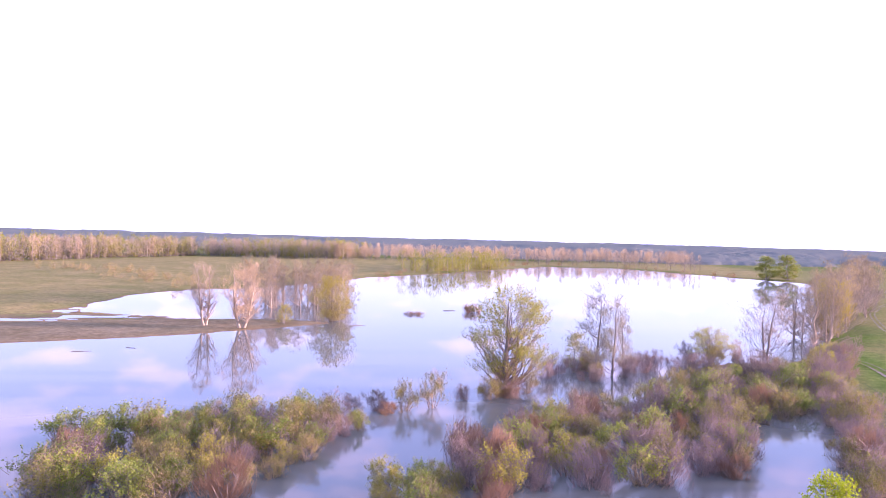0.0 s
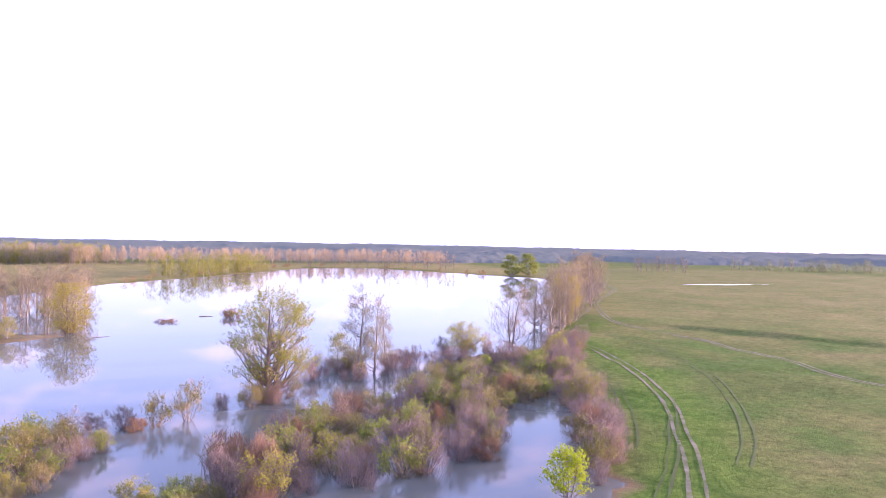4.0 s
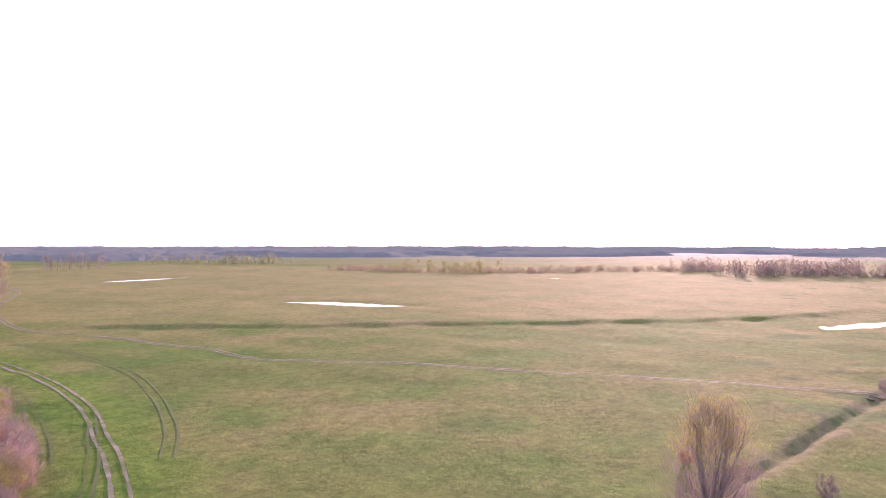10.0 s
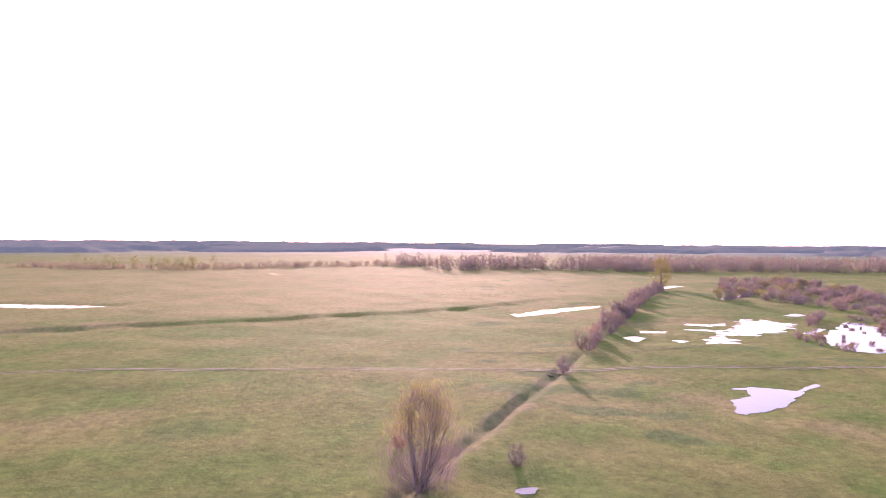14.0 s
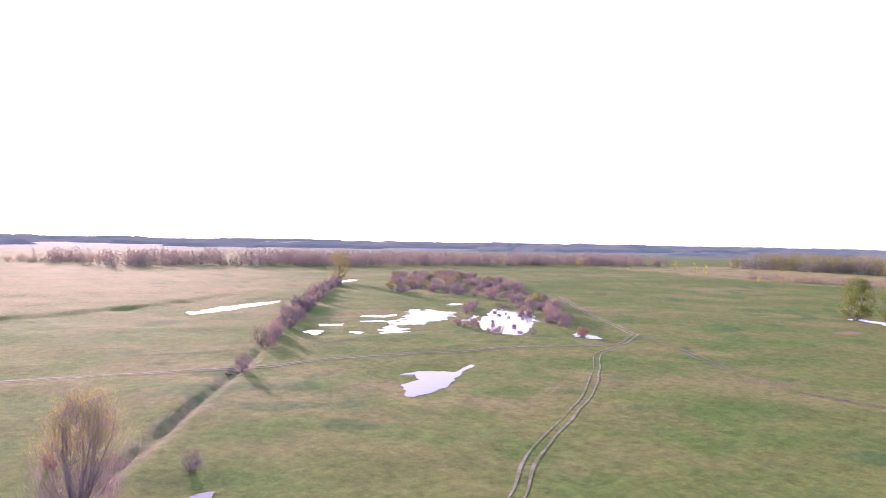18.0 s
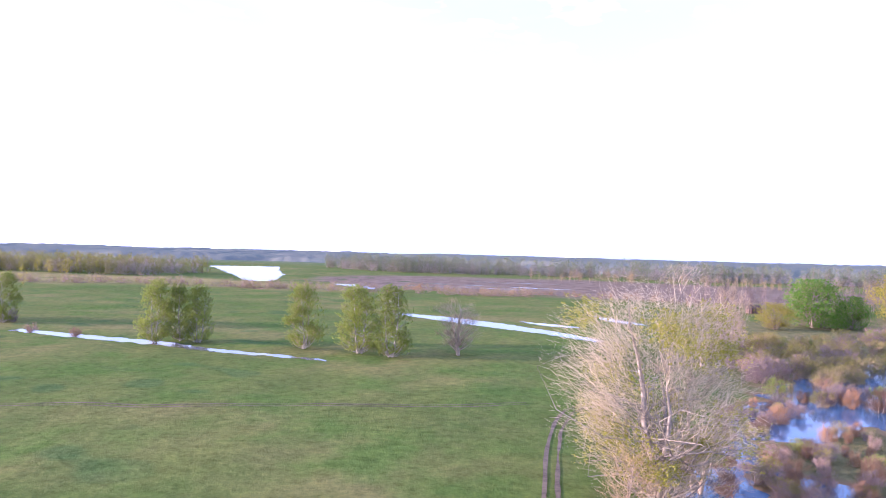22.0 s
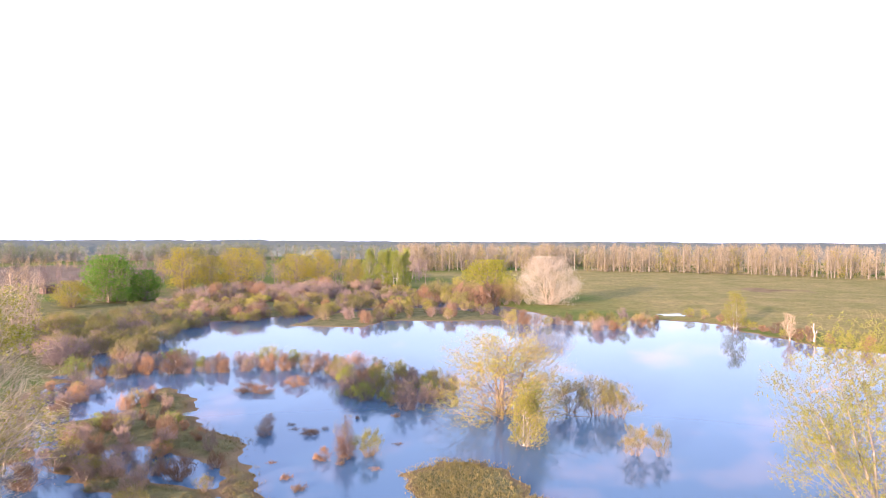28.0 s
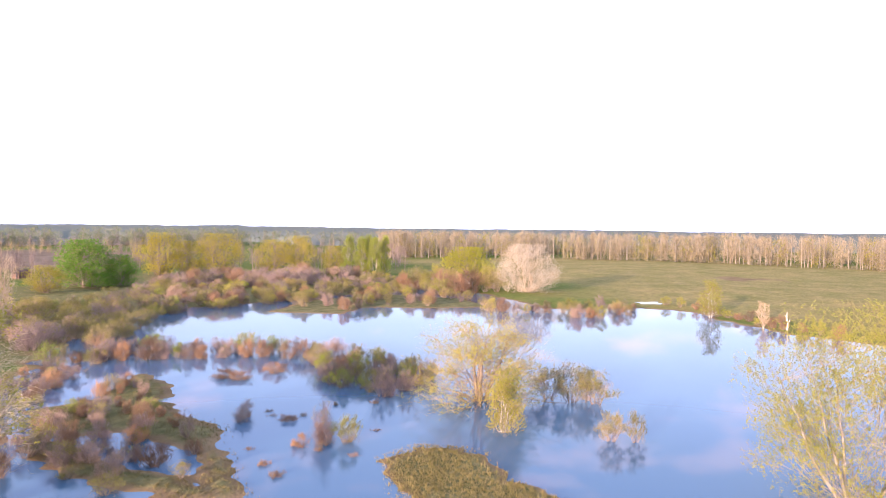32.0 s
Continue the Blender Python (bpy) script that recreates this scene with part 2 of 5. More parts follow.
def curve_through(points, step):
    """A smooth line through the points, with a corner about every step metres."""
    p = np.array(points, float)
    p = np.vstack([2 * p[0] - p[1], p, 2 * p[-1] - p[-2]])
    out = []
    for a, b, c, d in zip(p, p[1:], p[2:], p[3:]):
        n = max(2, int(np.hypot(*(c - b)) / step))
        t = np.linspace(0, 1, n, endpoint=False)[:, None]
        out.append(0.5 * (2 * b + (c - a) * t + (2 * a - 5 * b + 4 * c - d) * t ** 2 + (3 * b - a - 3 * c + d) * t ** 3))
    return np.vstack(out + [p[-2:-1]])


LAKE = [(38, 60), (49, 78), (63, 106), (76, 137), (93, 176), (168, 301), (262, 505), (241, 553), (179, 705), (101, 712), (36, 580),
        (-17, 492), (-49, 435), (-85, 335), (-110, 318), (-123, 285), (-120, 231), (-128, 209), (-150, 190), (-200, 165), (-215, 110),
        (-205, 45), (-196, -5), (-193, -21), (-196, -37), (-214, -58), (-228, -71), (-227, -89), (-206, -112), (-235, -155), (-232, -187),
        (-181, -195), (-152, -194), (-129, -197), (-107, -186), (-90, -172), (-64, -149), (-46, -121), (-33, -94), (-26, -70), (-6, -20), (14, 25)]
SPIT = [(-33, 209), (-52, 190), (-64, 179), (-81, 167), (-98, 158), (-160, 135), (-230, 150), (-165, 178), (-116, 194), (-94, 203), (-74, 213), (-45, 214)]
POINT = [(52, 146), (64, 156), (80, 160), (92, 170), (84, 150), (72, 132), (60, 124), (48, 132)]
SHELF = [(-43, -56), (-48, -64.5), (-51.3, -71.7), (-55.9, -76.8), (-56.2, -81.4), (-57.5, -87.8), (-58.7, -95.2), (-62, -101), (-66, -111), (-66, -115), (-61, -111), (-52, -104), (-44, -104), (-40, -94),
         (-41, -87), (-45, -85.5), (-47, -79), (-47, -71), (-44.5, -65), (-41, -61), (-40, -56)]
SHELF_ARM = [(-41, -57), (-41.5, -65), (-40, -70), (-39.2, -78), (-40, -85), (-41, -94), (-36, -92), (-34.6, -82), (-35, -76), (-35.2, -70), (-38, -60)]
SHOAL = [(-59, -52), (-65, -52), (-68, -45), (-62, -38), (-60, -28), (-48, -28), (-50, -42)]
THICKET = [(-172, -186), (-138, -170), (-150, -150), (-166, -158), (-180, -140), (-196, -128), (-212, -150), (-205, -184)]
DITCH = [(58, 13), (70, 8), (83.6, 4.3), (90, 1.8), (97, 0), (112, -5), (134, -12), (161, -20), (186, -27), (327, -70), (407, -97)]
SCARP = [(128, 214), (134, 203), (149, 179), (158, 162), (166, 146), (175, 131), (182, 117), (191, 107), (209, 80), (220, 65), (231, 50), (240, 34), (254, 18), (269, 3), (288, -13), (330, -34)]
TERRACE = SCARP + [(520, -34), (520, 300), (190, 300)]         # the slightly higher meadow beyond the scarp
SCRUB = [(-60, -146), (-90, -150), (-106, -178), (-130, -197), (-180, -197), (-212, -178), (-236, -188), (-262, -235), (-290, -290), (-200, -330), (-130, -300), (-90, -240), (-60, -190)]
PUDDLES = {
    "long": [(251, 203), (261, 185), (260, 170), (258, 146), (255, 142), (250, 152), (247.5, 164), (249, 184)],
    "far": [(322, 420), (354, 426), (410, 423), (360, 413)],
    "slim": [(249, -7), (257, -13), (267, -20), (278, -31), (288, -44), (278, -40), (260, -25), (248, -16), (242, -9)],
    "bird": [(127, -41), (129, -46), (128, -51), (126, -52), (133, -59), (131, -59), (127, -55), (120, -50), (114, -46), (110, -41), (108, -38), (109, -37), (118, -39), (122, -44), (126, -44)],
    "flock": [(206, -64), (212, -58), (213, -64), (209, -67), (224, -75), (244, -85), (238, -92), (230, -96), (213, -85), (201, -72), (200, -65)],
    "lesser": [(194, -57), (200, -63), (189, -64), (183, -59), (185, -56)],
    "round": [(200, -90), (219, -102), (241, -116), (237, -119), (226, -118), (231, -126), (203, -112), (180, -98), (171, -90), (175, -86), (184, -85)],
    "kerb": [(170, -105.5), (171.5, -109), (164, -110), (159, -108.5), (160, -106), (165, -104)],
    "copse": [(330, -103), (352, -116), (386, -134), (372, -136), (340, -118)],
    "dots": [(193, -35), (196, -40), (191, -41), (185, -37)],
    "dotted": [(208, -43), (207, -50), (204, -49), (203, -42)],
    "speck": [(189, -47.5), (190, -50), (186, -50), (185, -48)],
    "drop": [(226, -66), (230, -72), (227, -74), (223, -69)],
    "scrap": [(230, -61), (227, -68), (221, -67), (223, -61)],
    "gap": [(258, -104), (266, -110), (262, -112), (256, -107)],
    "wing": [(208, -89), (223, -99), (220, -100), (204, -90)],
    "near": [(73.6, -2.6), (73.6, -4.8), (72, -4.6), (72, -3)],
    "remote": [(525, 168), (522, 146), (510, 150), (512, 166)],
    "creek": [(181, -224), (170, -223), (153, -216), (151, -221), (168, -229), (180, -229)],
    "brook": [(128, -198), (101, -187), (80, -180), (60, -170.5), (45, -166), (30, -161.5), (31, -164), (46, -170), (60, -175), (79, -186), (100, -193), (127, -203)],
    "oxbow": [(26, -296), (3, -281), (-16, -262), (-33, -239), (-46, -215), (-41, -214), (-27, -232), (-9, -249), (6, -266), (27, -288)],
    "pan": [(-23, -272), (-34, -266), (-45, -254), (-38, -254), (-28, -262)],
    "bend": [(-58, -308), (-66, -290), (-72, -272), (-66, -272), (-58, -290)],
    "drain": [(398, -84), (430, -108), (424, -112), (396, -92)],
    "east": [(-236, -92), (-240, -86), (-247, -90), (-241, -96)],
    "river": [(330, -925), (224, -684), (166, -545), (150, -533), (146, -560), (170, -680), (212, -825), (250, -980)],
    "backwater": [(97, -532), (72, -485), (54, -466), (60, -490), (78, -527)],
    "streak": [(40, -532), (-6, -522), (-57, -518), (-60, -523), (-8, -528), (38, -538)],
    "shallows": [(64, -592), (-29, -556), (-127, -519), (-131, -526), (-30, -565), (62, -602)],
    "sandpool": [(-140, -640), (-220, -600), (-222, -612), (-142, -652)],
    "sandpond": [(-10, -640), (-90, -622), (-92, -634), (-12, -654)],
}
SHALLOWS = [(-60, 212), (-90, 216), (-112, 222), (-122, 245), (-140, 235), (-180, 205), (-230, 190), (-230, 160), (-165, 178), (-116, 194), (-94, 203), (-74, 213)]
PAN = [(-130, 215), (-120, 240), (-125, 300), (-150, 320), (-230, 300), (-260, 220), (-190, 185)]
EASTEND = [(-232, -72), (-232, -92), (-252, -98), (-268, -84), (-256, -70)]
HAY = [(-230, -20), (-260, -70), (-290, -130), (-420, -330), (-560, -260), (-560, -60), (-460, 120), (-240, 60)]
NORTHFIELD = [(-115, 330), (-60, 450), (-20, 520), (30, 600), (95, 735), (190, 730), (250, 570), (280, 560), (330, 900), (-240, 760), (-330, 500), (-420, 300), (-330, 260)]
UPLAND = [(140, 300), (190, 190), (240, 90), (300, 20), (420, -60), (640, -20), (640, 700), (340, 760), (270, 520)]
STRIP = [(640, -430), (420, -405), (180, -450), (60, -440), (110, -520), (300, -552), (480, -580), (640, -580)]
SHORE_TRACK = [(36, 42), (47.5, 57.9), (55.5, 69), (63.2, 81), (73, 97), (80, 112), (86, 127), (90, 140), (93.5, 153), (95, 163), (97.5, 173), (101, 183), (108, 193), (118, 204)]
FLATS = [(110, -560), (40, -490), (-40, -470), (-110, -430), (-180, -420), (-330, -520), (-300, -700), (-120, -740), (60, -740), (120, -660)]
WET = 0.5                     # the level of the puddles over the flood


def close_to(x, y, plan, margin):
    lo, hi = np.min(plan, 0) - margin, np.max(plan, 0) + margin
    return (x > lo[0]) & (x < hi[0]) & (y > lo[1]) & (y < hi[1])


def lie(x, y):
    """The height of the ground."""
    x, y = np.asarray(x, float), np.asarray(y, float)
    far = np.hypot(x, y)
    edge = wavy(x, y, 11, 3) * 1.3 + wavy(x, y, 34, 4) * 1.8
    sd = away(x, y, LAKE, True) + edge
    z = np.where(sd > 0, np.minimum(0.06 + sd * 0.06, 0.75), np.maximum(sd * 0.08, -1.0))
    roll = wavy(x, y, 26, 15) * 0.17 + wavy(x, y, 11, 16) * 0.055 + wavy(x, y, 90, 5) * 0.22 + wavy(x, y, 300, 6) * 0.3
    z = z + roll * np.clip((sd - 12) / 30, 0, 1)
    for plan, top in ((SPIT, 0.34), (POINT, 0.45), (SHELF, 0.24), (SHELF_ARM, 0.2), (SHOAL, 0.2), (THICKET, 0.3)):
        near = close_to(x, y, plan, 15)
        if near.any():
            s = away(x[near], y[near], plan, True) + edge[near] * (0.6 if plan in (SHELF, SHOAL) else 0.35) + wavy(x[near], y[near], 4, 41) * 0.5
            z[near] = np.maximum(z[near], np.clip(-s * 0.10 + 0.01, -1, top))
    d = away(x, y, DITCH) + wavy(x, y, 9, 7) * 0.12
    z = z - 0.62 * np.exp(-(d / 1.05) ** 2) + 0.06 * np.exp(-((d - 2.6) / 1.1) ** 2)
    k = np.clip(-away(x, y, TERRACE, True) + wavy(x, y, 30, 61) * 0.9, 0, 260)
    bank = np.clip(k / 6.5, 0, 1)
    z = z + 0.88 * bank * bank * (3 - 2 * bank) * np.clip(1 - (k - 6) / 150, 0, 1) * np.clip((212 - y) / 30, 0, 1) * np.clip((y + 40) / 26, 0, 1) + 0.03 * wavy(x, y, 7, 62) * np.exp(-((k - 4) / 4) ** 2) * (k > 0)
    near = close_to(x, y, SHALLOWS, 5)
    if near.any():
        mx, my = x[near], y[near]
        mud = 0.06 + 0.16 * (wavy(mx, my * 2.6, 24, 63) + 0.4 * wavy(mx, my * 2.0, 8, 64))
        z[near] = np.where(away(mx, my, SHALLOWS, True) < 0, np.maximum(z[near], mud), z[near])
    for plan in PUDDLES.values():
        near = close_to(x, y, plan, 10)
        if near.any():
            s = away(x[near], y[near], plan, True)
            k = np.clip(1 - s / 9.0, 0, 1)
            k = k * k * (3 - 2 * k)
            z[near] = z[near] * (1 - k) + (WET - 0.03) * k
    ridge = np.clip((far - 3000) / 1700, 0, 1)
    return z + ridge ** 1.5 * (11 + 5 * wavy(x, y, 2600, 8) + 1.6 * wavy(x, y, 500, 9))


def lie1(x, y):
    return float(lie(np.array([x]), np.array([y]))[0])


def mesh_of(name, verts, faces, mat, smooth=False, sizes=None):
    """One mesh out of arrays: faces of one size (n, k), or a flat list with their sizes."""
    me = bpy.data.meshes.new(name)
    verts = np.asarray(verts, np.float32)
    faces = np.asarray(faces, np.int32)
    if sizes is None:
        sizes = np.full(len(faces), faces.shape[1], np.int32)
    flat = faces.ravel()
    me.vertices.add(len(verts))
    me.vertices.foreach_set("co", verts.ravel())
    me.loops.add(len(flat))
    me.loops.foreach_set("vertex_index", flat)
    me.polygons.add(len(sizes))
    starts = np.concatenate([[0], np.cumsum(sizes)[:-1]]).astype(np.int32)
    me.polygons.foreach_set("loop_start", starts)
    me.polygons.foreach_set("loop_total", np.asarray(sizes, np.int32))
    if smooth:
        me.polygons.foreach_set("use_smooth", np.ones(len(sizes), bool))
    me.materials.append(mat)
    me.update(calc_edges=True)
    return me


def build_ground():
    rings = np.concatenate([[0.0], np.geomspace(14, 40, 26), np.geomspace(40.4, 330, 230), np.geomspace(336, 4900, 88)])
    turns = np.linspace(0, 2 * np.pi, 1120, endpoint=False)
    x = (rings[1:, None] * np.sin(turns)).ravel()
    y = (rings[1:, None] * np.cos(turns)).ravel()
    x, y = np.append(x, 0.0), np.append(y, 0.0)
    v = np.stack([x, y, lie(x, y)], 1)
    n, k = len(turns), len(rings) - 1
    i, j = np.meshgrid(np.arange(k - 1), np.arange(n), indexing="ij")
    a, b = i * n + j, i * n + (j + 1) % n
    quads = np.stack([a, b, b + n, a + n], -1).reshape(-1, 4)[:, ::-1]
    tri = np.stack([np.full(n, len(x) - 1), np.arange(n), (np.arange(n) + 1) % n], 1)[:, ::-1]
    sizes = np.concatenate([np.full(len(quads), 4), np.full(n, 3)])
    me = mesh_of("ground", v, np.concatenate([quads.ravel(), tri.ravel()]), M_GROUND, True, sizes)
    zones = {"sedge": np.max([np.clip(1.0 - (away(x, y, q, True) + wavy(x, y, 8, 31)) / 3.0, 0, 1) for q in (SHELF, SHELF_ARM, SHOAL, THICKET)] + [np.clip(0.9 - (away(x, y, SCRUB, True) + 6 * wavy(x, y, 30, 36)) / 14.0, 0, 0.9)], 0),
             "dry": np.max([np.clip(0.85 - (away(x, y, q, True) + 9 * wavy(x, y, 40, 32)) / 26.0, 0, 0.85) for q in (SPIT, POINT, PAN, EASTEND, NORTHFIELD, STRIP)] + [np.clip(0.42 - (away(x, y, UPLAND, True) + 30 * wavy(x, y, 120, 37)) / 90.0, 0, 0.42), np.clip(0.5 - (away(x, y, HAY, True) + 20 * wavy(x, y, 90, 35)) / 60.0 + 0.4, 0, 0.92)], 0),
             "bare": np.max([np.clip(0.65 - (away(x, y, SPIT, True) + 2 * wavy(x, y, 16, 38)) / 7.0, 0, 0.65), np.clip(1.0 - (away(x, y, FLATS, True) + 10 * wavy(x, y, 60, 33)) / 20.0, 0, 1),
                             np.clip(1.2 - np.abs(away(x, y, DITCH) + 0.9 * wavy(x, y, 9, 34) - 0.3) / 1.7, 0, 0.36) * np.clip((170 - x) / 30, 0.3, 1)], 0)}
    zones["verge"] = np.clip(1.1 - np.abs(away(x, y, SHORE_TRACK) + 1.5 * wavy(x, y, 14, 53)) / 9.0, 0, 0.75)
    zones["hollow"] = np.clip((wavy(x, y, 17, 51) + 0.7 * wavy(x, y, 50, 52) - 0.95) / 0.6, 0, 0.7) * np.clip((x - 25) / 20, 0, 1) * np.clip((60 - y) / 60, 0, 1)
    for key, values in zones.items():
        me.attributes.new(key, "FLOAT", "POINT").data.foreach_set("value", values.astype(np.float32))
    ob = new("ground", me)
    tagged(ob, "flat green and straw-coloured flood meadow with muddy shores", "meadow", kind="structure")


build_ground()


def sheet(name, plan, z, mat, label, category):
    bm = bmesh.new()
    f = bm.faces.new([bm.verts.new((px, py, z)) for px, py in plan])
    f.normal_update()
    if f.normal.z < 0:
        f.normal_flip()
    bmesh.ops.triangulate(bm, faces=bm.faces[:])
    me = bpy.data.meshes.new(name)
    bm.to_mesh(me)
    bm.free()
    me.materials.append(mat)
    return tagged(new(name, me), label, category, kind="structure")


def puddle(name, plan, z, mat, label, category, cell, ragged, seed):
    """A level sheet of water with a ragged edge, cut from a fine grid along the outline."""
    p = np.array(plan, float)
    lo, hi = p.min(0) - 3 * cell, p.max(0) + 3 * cell
    gx, gy = np.meshgrid(np.arange(lo[0], hi[0], cell), np.arange(lo[1], hi[1], cell), indexing="ij")

    def depth(x, y):
        return away(x, y, plan, True) + ragged * (wavy(x, y, 9 * cell, seed) + 0.6 * wavy(x, y, 4 * cell, seed + 50))
    d = depth(gx, gy)
    e = cell * 0.2
    dx, dy = (depth(gx + e, gy) - depth(gx - e, gy)) / (2 * e), (depth(gx, gy + e) - depth(gx, gy - e)) / (2 * e)
    k = np.where(d > 0, np.clip(d, 0, cell * 1.2), 0) / np.maximum(dx * dx + dy * dy, 0.3)
    v = np.stack([gx - dx * k, gy - dy * k, np.full(gx.shape, z)], -1).reshape(-1, 3)
    ni, nj = gx.shape
    a = (np.arange(ni - 1)[:, None] * nj + np.arange(nj - 1)).ravel()
    q = np.stack([a, a + nj, a + nj + 1, a + 1], 1)
    dq = d.ravel()[q]
    q = q[(dq < 0).sum(1) >= 2]
    used, inv = np.unique(q, return_inverse=True)
    if len(q):
        tagged(new(name, mesh_of(name, v[used], inv.reshape(-1, 4), mat)), label, category, kind="structure")


# the flood itself: one level sheet, whose shore is where the ground rises out of it
sheet("water", [(-260, -230), (20, -230), (0, -60), (24, 8), (60, 75), (88, 140), (106, 176), (182, 300), (276, 500), (290, 760), (20, 760), (-80, 500), (-150, 340), (-260, 240)],
      0.0, M_LAKE, "still blue flood water that mirrors sky and trees", "flood water")
for i, (key, plan) in enumerate(PUDDLES.items()):
    big = key in ("river", "shallows", "backwater", "streak", "sandpool", "sandpond")
    long = key in ("brook", "oxbow", "creek", "bend")
    puddle("river" if big else "puddle", plan, WET + 0.01, M_PUDDLE,
           "pale wide river beyond the meadow" if big else "shallow bright puddle of flood water in the grass",
           "river" if big else "puddle", 3.0 if big else 0.6, 2.0 if big else (0.5 if long else (1.9 if key in ("flock", "lesser", "copse") else (0.3 if key in ("near", "bird") else 0.8))), 20 + i)


# ---- wheel tracks ----
def ribbon(line, offset, width, lift, mat, seed, worn):
    p = curve_through(line, 1.2)
    d = np.gradient(p, axis=0)
    d /= np.hypot(*d.T)[:, None]
    side = np.stack([d[:, 1], -d[:, 0]], 1)
    mid = p + side * (offset + 0.11 * wavy(p[:, 0], p[:, 1], 16, seed))[:, None]
    half = (width / 2 * np.clip(1 + 0.22 * wavy(p[:, 0], p[:, 1], 5, seed + 1) + worn * wavy(p[:, 0], p[:, 1], 22, seed + 2), 0.06, 1.7))[:, None]
    rows = [mid - side * half, mid, mid + side * half]
    v = np.concatenate([np.column_stack([r, lie(r[:, 0], r[:, 1]) + lift]) for r in rows])
    n = len(p)
    q = np.arange(n - 1)
    faces = np.concatenate([np.stack([q + k * n, q + k * n + 1, q + (k + 1) * n + 1, q + (k + 1) * n], 1)[:, ::-1] for k in range(2)])
    return mesh_of("rut", v, faces, mat)


def track(line, label, width=0.55, gauge=1.45, mat=None, seed=0, worn=0.5):
    top = tagged(new("dirt_track"), label, "dirt track", kind="structure")
    for k, s in enumerate((-1, 1)):
        ob = new("rut", ribbon(line, s * gauge / 2, width, 0.05, mat or M_RUT, seed + 5 * k, worn))
        ob.parent = top


track(SHORE_TRACK, "pale two-rut dirt track in green grass along the shore", 0.5, 1.75, seed=1, worn=0.35)
track([(262, 420), (241, 375), (218, 343), (189, 306), (168, 276), (150, 243), (138, 218), (133, 201), (133, 179), (133, 160), (131, 145), (129, 131), (124, 116), (122, 103), (125, 94), (129, 83), (132, 74), (134, 64), (135, 45), (137, 30), (138, 15), (139, 0),
       (140, -15), (145, -28), (148, -42), (148, -68), (149, -80), (148, -90), (147, -98), (150, -107), (162, -121)], "thin worn track across the open meadow", 0.62, seed=2, worn=0.35)
track([(52, -24), (63, -33.3), (72.5, -40), (81.2, -47.6), (90.2, -56.2), (102, -67), (118, -79), (135, -91), (144, -103)], "two-rut dirt track bending through the meadow", 0.28, 1.4, seed=3, worn=0.55)
track([(162, -121), (187, -131), (223, -144), (285, -171)], "pale track leading off past the pond", 0.6, 1.5, seed=4, worn=0.3)
track([(162, -121), (141, -117), (124, -111), (104, -105), (93, -104), (80, -106), (60, -109), (44, -110), (31, -112), (13, -114), (0, -116), (-12, -120)], "faint grassy track across the meadow", 0.34, mat=M_MUD, seed=5)
track([(-7, -50), (-9.5, -70), (-11.9, -87.4), (-13.8, -99.5), (-17, -112), (-20, -118), (-30, -128)], "brown two-rut track beside the bare trees", 0.45, mat=M_MUD, seed=6)
track([(112, 178), (111, 157), (105, 137), (97, 116), (86.1, 97.6), (76.9, 84.5), (67.8, 73.6), (60.8, 66.6)], "old wheel marks grown over with grass", 0.34, 1.6, mat=M_MARK, seed=7, worn=0.5)
track([(80, 135), (75, 118), (67, 101), (57.3, 84.0), (49.1, 72.7)], "old wheel marks grown over with grass", 0.3, 1.5, mat=M_MARK, seed=8, worn=0.7)
track([(76, 101), (64, 83.8), (53.2, 70), (44.3, 59.9)], "old wheel marks grown over with grass", 0.26, 1.2, mat=M_MARK, seed=9, worn=0.8)
track([(182, -64), (170, -40), (163, -24), (160, 6)], "faint path trodden over the grass", 0.3, 1.0, mat=M_MARK, seed=10, worn=0.6)

# ---- plants: how they are grown ----
def unit(v):
    return v / (np.linalg.norm(v, axis=-1, keepdims=True) + 1e-9)


def tubes(paths, sides):
    """Tapered round branches: a list of (points, radii)."""
    vs, fs, base = [], [], 0
    ang = np.arange(sides) * 2 * np.pi / sides
    for pts, rad in paths:
        pts = np.asarray(pts, float)
        d = unit(np.gradient(pts, axis=0))
        ref = np.where(np.abs(d[:, 2:3]) > 0.9, (1.0, 0, 0), (0, 0, 1.0))
        u = unit(np.cross(d, ref))
        w = np.cross(d, u)
        ring = pts[:, None] + (u[:, None] * np.cos(ang)[None, :, None] + w[:, None] * np.sin(ang)[None, :, None]) * np.asarray(rad)[:, None, None]
        n = len(pts)
        i, j = np.meshgrid(np.arange(n - 1), np.arange(sides), indexing="ij")
        a, b = base + i * sides + j, base + i * sides + (j + 1) % sides
        vs.append(ring.reshape(-1, 3))
        fs.append(np.stack([a, b, b + sides, a + sides], -1).reshape(-1, 4))
        base += n * sides
    return np.concatenate(vs), np.concatenate(fs)


def spikes(start, way, radius):
    """Fine twigs: three-sided, each running to a point."""
    n = len(start)
    ref = np.where(np.abs(unit(way)[:, 2:3]) > 0.9, (1.0, 0, 0), (0, 0, 1.0))
    u = unit(np.cross(way, ref))
    w = unit(np.cross(way, u))
    r = np.broadcast_to(np.asarray(radius, float), (n,))[:, None]
    v = np.stack([start + u * r, start - u * r * 0.5 + w * r * 0.87, start - u * r * 0.5 - w * r * 0.87, start + way], 1).reshape(-1, 3)
    b = np.arange(n)[:, None] * 4
    f = np.concatenate([b + (0, 1, 3), b + (1, 2, 3), b + (2, 0, 3)])
    return v, f


